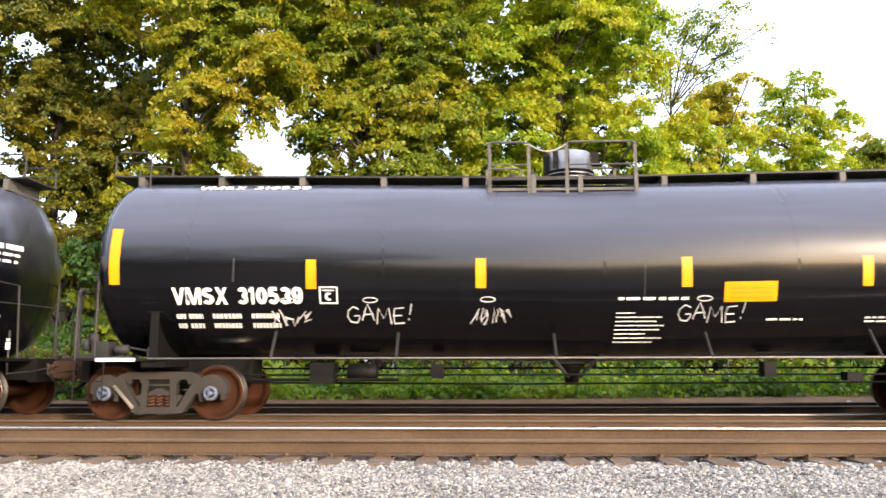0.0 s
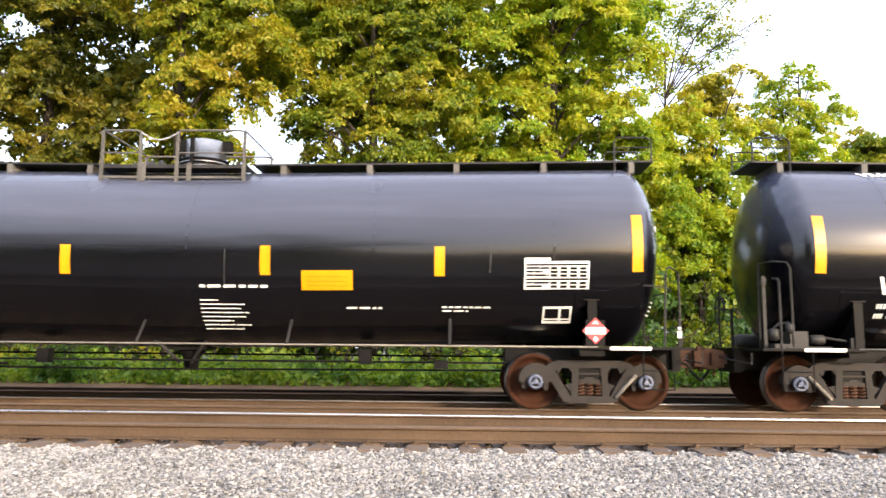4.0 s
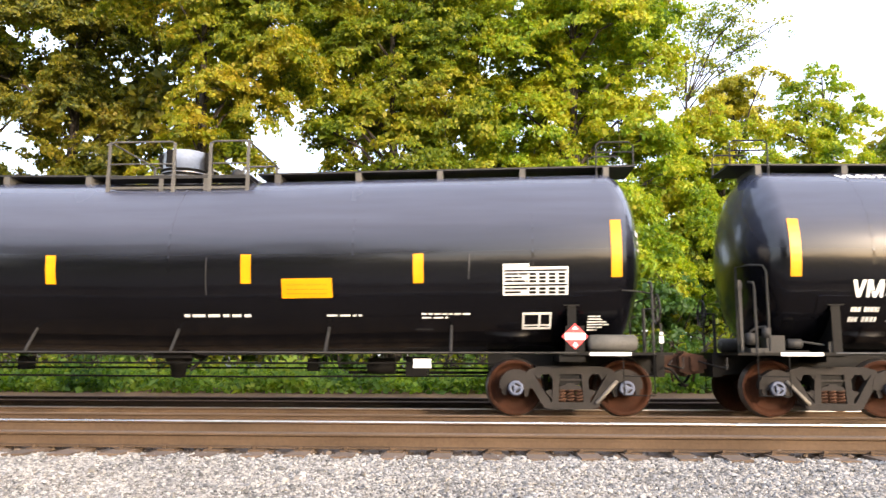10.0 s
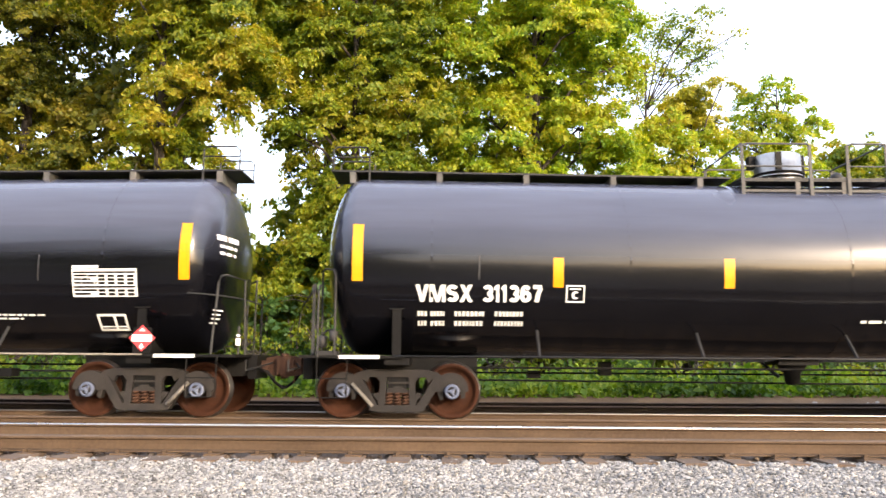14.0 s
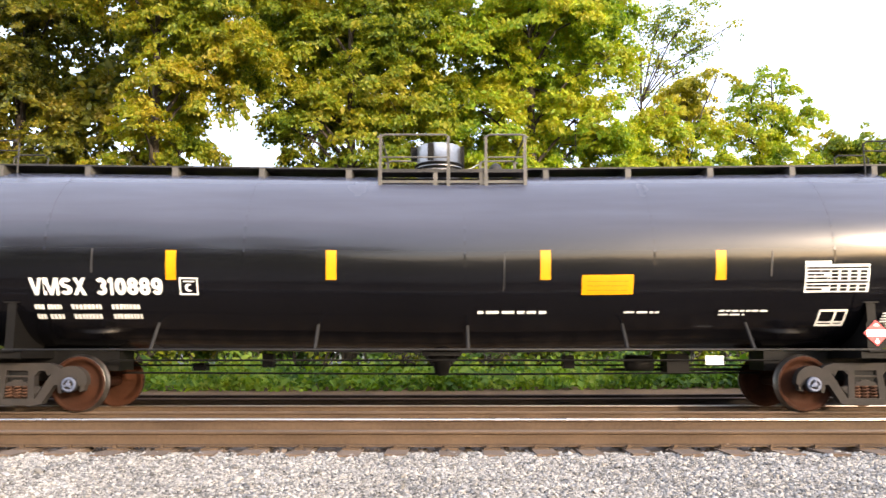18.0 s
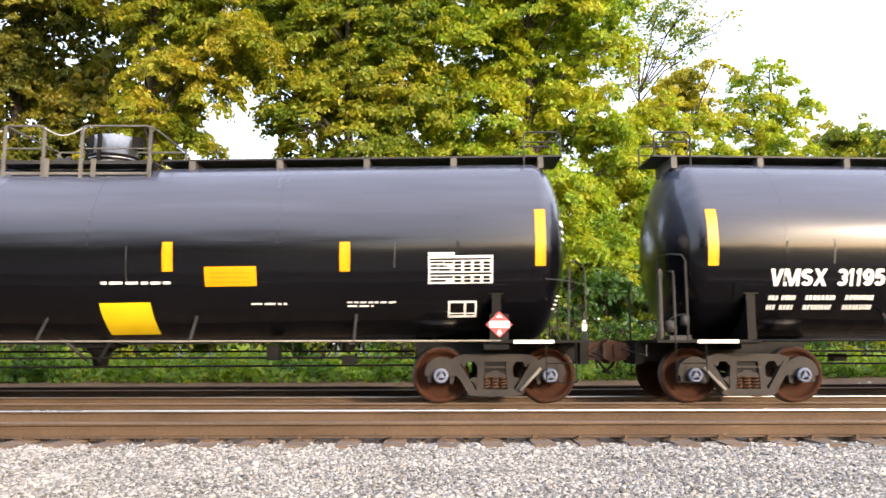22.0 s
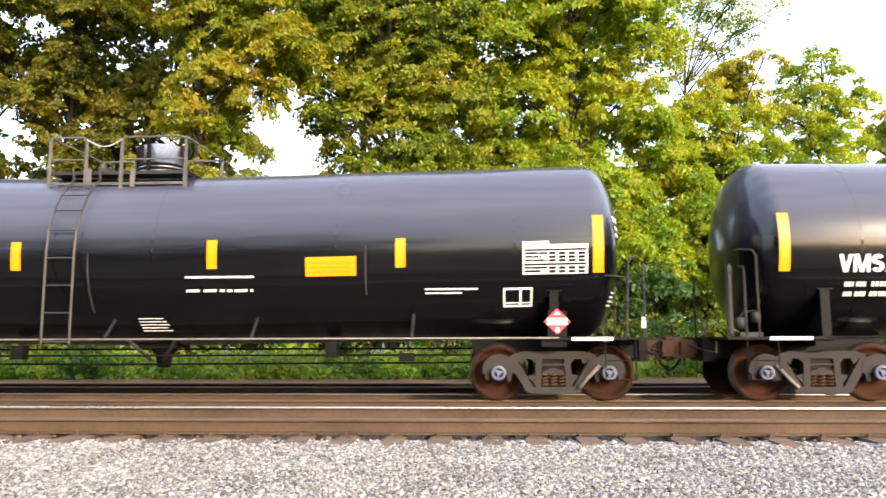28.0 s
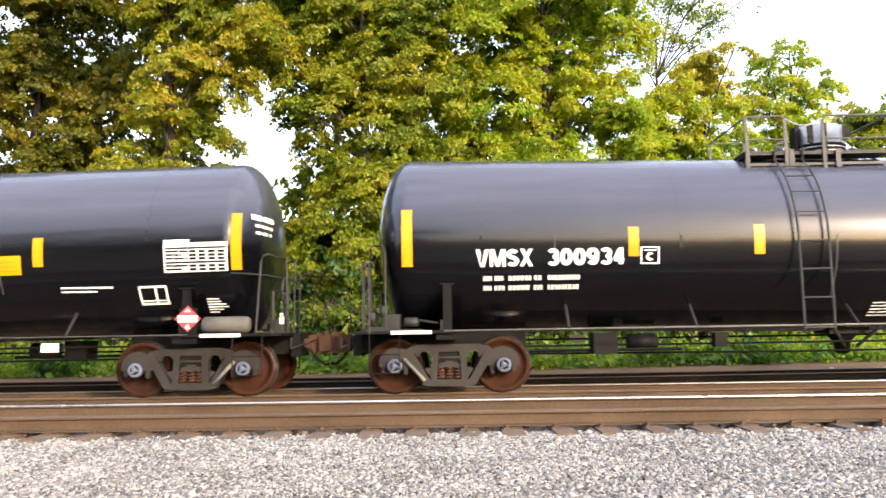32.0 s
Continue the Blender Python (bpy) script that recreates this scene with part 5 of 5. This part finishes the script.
CROWNS = {
    "side": (27, [(-24.1, 13.2, 3.0), (-25.2, 9.4, 2.8), (-22.6, 17.2, 2.8), (-22.5, 5.6, 2.4)]),
    "shade": (27, [(-17.3, 13.8, 2.1), (-20.1, 11.8, 2.0), (-15.6, 10.0, 1.4), (-17.2, 8.9, 1.5), (-19.2, 6.9, 1.8), (-14.0, 8.1, 1.1), (-15.3, 15.6, 2.2), (-19.4, 17.5, 2.6), (-16.4, 5.5, 1.4), (-17.2, 3.0, 1.6), (-13.3, 15.2, 1.8), (-13.2, 5.2, 1.3), (-14.3, 12.7, 1.5), (-15.2, 11.2, 1.2), (-13.7, 9.4, 1.0), (-14.8, 7.0, 1.3)]),
    "gold": (26, [(-8.2, 11.7, 1.9), (-10.0, 12.9, 1.8), (-8.7, 9.8, 1.6), (-9.8, 10.3, 1.25), (-10.2, 8.2, 1.1), (-9.1, 8.1, 1.2), (-8.3, 13.7, 1.9), (-12.1, 13.9, 1.7), (-10.6, 15.7, 2.3), (-7.6, 15.8, 2.1), (-7.2, 11.2, 1.25), (-11.7, 6.5, 1.4), (-9.9, 5.3, 1.6), (-8.1, 5.7, 1.2), (-10.4, 2.9, 1.6), (-7.8, 2.5, 1.6)]),
    "middle": (28, [(-0.5, 7.7, 1.3), (-1.6, 7.6, 1.1), (-5.0, 12.7, 1.7), (-2.8, 13.5, 2.2), (-2.4, 11.0, 2.0), (-4.5, 9.9, 1.6), (-5.7, 8.8, 0.9), (-2.8, 8.8, 1.7), (-0.7, 9.8, 1.8), (-0.9, 12.8, 2.0), (-4.0, 16.0, 2.5), (-0.8, 16.4, 2.5), (-6.0, 14.3, 1.6), (-3.9, 6.5, 1.4), (-2.5, 6.0, 1.9), (-4.4, 4.5, 1.7), (-2.9, 3.5, 1.7), (-5.6, 2.7, 1.7), (-1.5, 2.5, 1.7), (-5.9, 9.2, 1.0), (-5.9, 10.3, 1.0), (-5.6, 8.2, 0.8), (-5.3, 7.4, 0.8), (-6.3, 11.3, 1.0), (-6.0, 10.0, 0.8)]),
    "open": (28.5, [(1.9, 7.9, 1.25), (0.4, 8.0, 1.2), (1.3, 12.5, 2.0), (3.8, 13.7, 2.2), (5.7, 13.7, 1.8), (6.5, 11.8, 1.3), (3.7, 10.9, 2.0), (1.5, 9.7, 1.7), (5.4, 9.7, 1.6), (3.2, 8.4, 1.5), (6.4, 9.1, 1.2), (2.1, 16.1, 2.6), (5.0, 16.4, 2.3), (6.8, 15.6, 1.1), (3.5, 6.2, 1.9), (5.4, 6.0, 1.7), (1.2, 6.5, 1.7), (5.8, 3.7, 1.9), (7.1, 7.7, 1.0), (3.5, 3.7, 1.9), (1.4, 2.5, 1.7)]),
    "sparse": (40, [(13.1, 18.0, 1.9), (14.8, 17.4, 1.2), (11.9, 18.7, 1.5), (15.9, 18.6, 0.7), (11.1, 16.8, 1.5), (14.2, 19.4, 0.9), (12.2, 16.2, 1.3), (10.6, 15.0, 1.3), (13.4, 16.0, 0.9)]),
    "tan": (31.6, [(10.9, 12.2, 1.0), (11.6, 11.2, 0.9), (10.2, 11.5, 1.15), (11.7, 12.4, 0.6)]),
    "small": (31, [(7.4, 7.6, 1.4), (8.0, 6.0, 1.6), (7.0, 9.0, 1.1), (6.6, 5.2, 1.5), (9.1, 10.0, 1.3), (10.9, 9.7, 1.0), (8.6, 8.8, 1.3), (11.3, 8.6, 0.9), (9.9, 7.4, 1.9), (9.1, 4.8, 2.1), (11.5, 5.2, 1.9)]),
    "round": (34, [(14.9, 11.6, 1.1), (16.0, 10.7, 1.1), (14.0, 10.4, 1.1), (15.1, 13.2, 0.7), (16.3, 13.1, 0.8), (13.8, 12.0, 0.7), (14.4, 13.0, 0.8), (16.9, 11.9, 0.8), (13.2, 10.9, 0.8), (14.7, 8.8, 2.0), (15.6, 5.9, 2.3)]),
    "distant": (46, [(24.8, 13.1, 1.4), (27.3, 13.0, 2.1), (23.2, 12.2, 0.9), (25.9, 10.6, 2.4), (30.8, 12.4, 2.8), (23.4, 8.6, 2.8)]),
}


def grow(key, x, height, seed, material, label, **more):
    y, blobs = CROWNS[key]
    if key in ("side", "shade"):       # set back along the camera's sight lines, so their outline stays; shade is in their leaf colour
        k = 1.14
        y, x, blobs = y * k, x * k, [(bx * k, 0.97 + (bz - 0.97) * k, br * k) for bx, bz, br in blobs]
    return tree(x, y, height, blobs, seed, material, label, **more)


grow("side", -24.0, 19, 11, LEAF_SHADED_OLIVE, "tall olive maple beside the line, shade darkened into its leaves", per_bough=70, leaf=0.11)
grow("shade", -15.6, 20, 12, LEAF_SHADED_OLIVE, "tall olive maple round a dark trunk, shade darkened into its leaves", trunk=0.42, per_bough=120, leaf=0.086)
grow("gold", -10.2, 18, 13, LEAF_SUN, "maple with yellowing leaves in low sun")
grow("middle", -3.4, 19, 14, LEAF_MID, "tall green maple with leaves down to the ground")
grow("open", 3.6, 19, 15, LEAF_BRIGHT, "tall maple with sunlit yellow-green leaves")
grow("sparse", 11.0, 21, 16, LEAF, "thin tree with sparse leaves and bare branches", per_area=15, per_bough=52, trunk=0.2, leaf=0.075)
grow("small", 9.8, 12, 17, LEAF_BRIGHT, "small rounded tree with yellow-green leaves", trunk=0.2)
grow("tan", 10.6, 12.5, 28, LEAF_TAN, "small tree with dull tan-green leaves", trunk=0.16)
grow("round", 15.0, 13, 18, LEAF_BRIGHT, "small tree with a loose rounded crown", trunk=0.2, per_area=21)
grow("distant", 25.5, 15, 19, LEAF, "distant green tree against the sky", trunk=0.25, per_bough=60, leaf=0.12)

# a second row that closes the wall of leaves, but for the gaps through which the sky shows
r_back = random.Random(21)
BACK_X = (-29.0, -23.5, -18.2, -13.0, -5.4, -0.2, 4.6, 9.8, 14.6)
back = {x: [] for x in BACK_X}
for zi in range(6):
    for xi in range(21):
        x, z = -31 + xi * 2.4 + r_back.uniform(-0.7, 0.7), 3.6 + zi * 2.7 + r_back.uniform(-0.8, 0.8)
        if (x > 7.2 and z > 7.0 - 0.2 * (x - 7.2)) or math.hypot(x + 9.0, z - 10.2) < 2.7 or math.hypot(x + 8.7, z - 7.8) < 2.3 or math.hypot(x + 22.3, z - 10) < 2.2:
            continue
        back[min(BACK_X, key=lambda b: abs(b - x))].append((x, z, r_back.uniform(1.5, 2.1)))
for i, (x, blobs) in enumerate(back.items()):
    # trees 2 and 3 take the shade-darkened leaves, for the dark hollow
    tree(x, 32.5 + (i % 3) * 0.8, 18 if x < 7 else 8, blobs, 160 + i, LEAF_SHADED_OLIVE if i in (2, 3) else LEAF, "dark green tree in the second row", per_area=14, per_bough=40, leaf=0.16)

# bushes along the foot of the trees
r_bush = random.Random(5)
for i in range(30):
    x = -22 + i * 1.6 + r_bush.uniform(-0.6, 0.6)
    y = 24.2 + r_bush.uniform(-0.7, 1.2) + (0.06 * max(x, 0))
    h = r_bush.uniform(0.8, 1.9)
    blobs = [(x + r_bush.uniform(-0.9, 0.9), 0.25 + h * r_bush.uniform(0.25, 0.9), r_bush.uniform(0.5, 0.85)) for _ in range(4)]
    tree(x, y, h, blobs, 40 + i, LEAF if i % 3 else LEAF_COOL, "low leafy green bush at the foot of the trees", per_area=16, per_bough=45, leaf=0.08, trunk=0.05, deep=0.5, name="bush")


# taller shrubs that close the foot of the wood
for i in range(25):
    x = -19.5 + i * 1.85 + r_bush.uniform(-0.5, 0.5)
    y = 26.6 + r_bush.uniform(-0.5, 0.6) + 0.06 * max(x, 0)
    blobs = [(x + r_bush.uniform(-0.8, 0.8), 0.5 + 2.6 * r_bush.random(), r_bush.uniform(0.7, 1.05)) for _ in range(5)]
    tree(x, y, 3.0, blobs, 240 + i, LEAF_COOL if i % 3 else LEAF, "tall leafy shrub under the trees", per_area=13, per_bough=42, leaf=0.11, trunk=0.07, deep=0.7, name="bush")


# a darker thicket further in, between the trunks
for i in range(16):
    x = -16.6 + i * 2.1 + r_bush.uniform(-0.5, 0.5)
    blobs = [(x + r_bush.uniform(-0.9, 0.9), 1.0 + 4.2 * r_bush.random(), r_bush.uniform(0.9, 1.25)) for _ in range(5)] + [(x - 0.5, 0.8, 0.9), (x + 0.6, 1.1, 0.9)]
    tree(x, 29.6 + r_bush.uniform(-0.4, 0.4) + 0.06 * max(x, 0), 5.0, blobs, 300 + i, LEAF_COOL if i % 4 else LEAF, "tall dark green shrub between the trees", per_area=12, per_bough=42, leaf=0.125, trunk=0.08, deep=0.7, name="bush")


# a close hedge further back, which hides the skyline under the crowns
for i in range(19):
    x = -11.5 + i * 2.3 + r_bush.uniform(-0.5, 0.5)
    blobs = [(x + r_bush.uniform(-1.0, 1.0), 0.8 + 4.6 * r_bush.random(), r_bush.uniform(1.0, 1.4)) for _ in range(7)] + [(x - 0.6, 1.6, 1.2), (x + 0.6, 2.6, 1.2)]
    tree(x, 37.0 + r_bush.uniform(-0.4, 0.4), 5.5, blobs, 400 + i, LEAF_COOL, "dark green hedge shrub far behind the trees", per_area=8, per_bough=22, leaf=0.21, trunk=0.08, deep=0.7, name="bush")


def weeds(name, n, xr, yr, tall, size, material, label, seed):
    """Blades and small leaves standing on the ground, all in one mesh."""
    r = np.random.default_rng(seed)
    x, y = r.uniform(*xr, n), yr[0] + (yr[1] - yr[0]) * r.random(n) ** 1.2
    y = y + 0.055 * np.maximum(x, 0)
    z = np.array([ground_height(v) for v in y])
    clump = 0.5 + 0.5 * np.sin(x * 1.7 + 2.2 * np.sin(y * 1.3)) * np.sin(x * 0.6 + y)
    keep = r.random(n) < 0.25 + 0.75 * clump        # they grow in clumps with dark gaps between
    x, y, z, clump, n = x[keep], y[keep], z[keep], clump[keep], int(keep.sum())
    h = tall * (0.25 + 0.75 * clump) * r.uniform(0.3, 1.0, n)
    c = np.stack([x, y, z + h * r.random(n)], -1)
    nn = np.stack([r.normal(0, 0.5, n), r.normal(-0.4, 0.4, n), np.full(n, 0.7)], -1)
    v, f = leaves(r, c, nn, size, 0.5)
    return tagged(new(name, cloud_mesh(name, v, f, material)), label, "weeds", kind="stuff")


weeds("weeds", 46000, (-22, 24), (20.55, 24.5), 0.95, 0.095, WEED, "bright green weeds and grass beside the far track", 3)

# trees across the road behind the camera, which the paint mirrors
for i, (x, y, h) in enumerate(((-16, -20, 17), (-24, -16, 15), (-9, -26, 14), (24, -90, 7), (45, -95, 8), (4, -92, 7), (66, -80, 8))):
    rb = random.Random(80 + i)
    blobs = [(x + rb.uniform(-0.28, 0.28) * h, h * rb.uniform(0.06, 0.95), h * rb.uniform(0.13, 0.2)) for _ in range(14)]
    tree(x, y, h, blobs, 80 + i, LEAF, "broad green tree across from the railway", per_area=4, per_bough=32, leaf=0.5, trunk=0.35, deep=2.5)


# ---- a pale house behind the trees ----
def house(x, y, w, d, h, label):
    root = tagged(new("house"), label, "house")
    root.location = (x, y, ground_height(y))
    part("wall", made(("house_wall", x), lambda bm: box(bm, -w / 2, w / 2, -d / 2, d / 2, 0, h), WALL), root, "pale siding")

    def roof(bm):
        slab(bm, [(-w / 2 - 0.4, h), (w / 2 + 0.4, h), (w / 2 - 0.6, h + 1.6), (-w / 2 + 0.6, h + 1.6)], -d / 2 - 0.4, d / 2 + 0.4)
    part("roof", made(("house_roof", x), roof, ROOF), root)
    for i in range(3):
        win = part("window", made(("window", x, i), lambda bm: box(bm, -w / 2 + w * (i + 0.5) / 3 - 0.55, -w / 2 + w * (i + 0.5) / 3 + 0.55, -d / 2 - 0.03, -d / 2 + 0.02, 1.0, 2.3), WHITE), root)
        part("pane", made(("pane", x, i), lambda bm: box(bm, -w / 2 + w * (i + 0.5) / 3 - 0.45, -w / 2 + w * (i + 0.5) / 3 + 0.45, -d / 2 - 0.045, -d / 2 - 0.034, 1.1, 2.2), PANE), win)


house(-19.5, 42, 11, 8, 4.8, "pale two-tone house behind the trees")


def travelled(t):
    """How far the train has rolled, in metres."""
    return 6.1728 * t - 0.00416 * t * t


def motions():
    """The train rolls past towards -x, and its wheels turn with it."""
    spin = [(k / 10, pose(0, 0, 0, 0, -math.degrees(travelled(k / 10) / 0.457), 0)) for k in range(321)]
    for first, car, sets in TRAIN:
        walk(car, [(t, pose(first - travelled(t), TRAIN_Y, 0)) for t in range(33)])
        for ws in sets:
            at = Matrix.Translation(ws.location)
            walk(ws, [(t, at @ m) for t, m in spin])


motions()
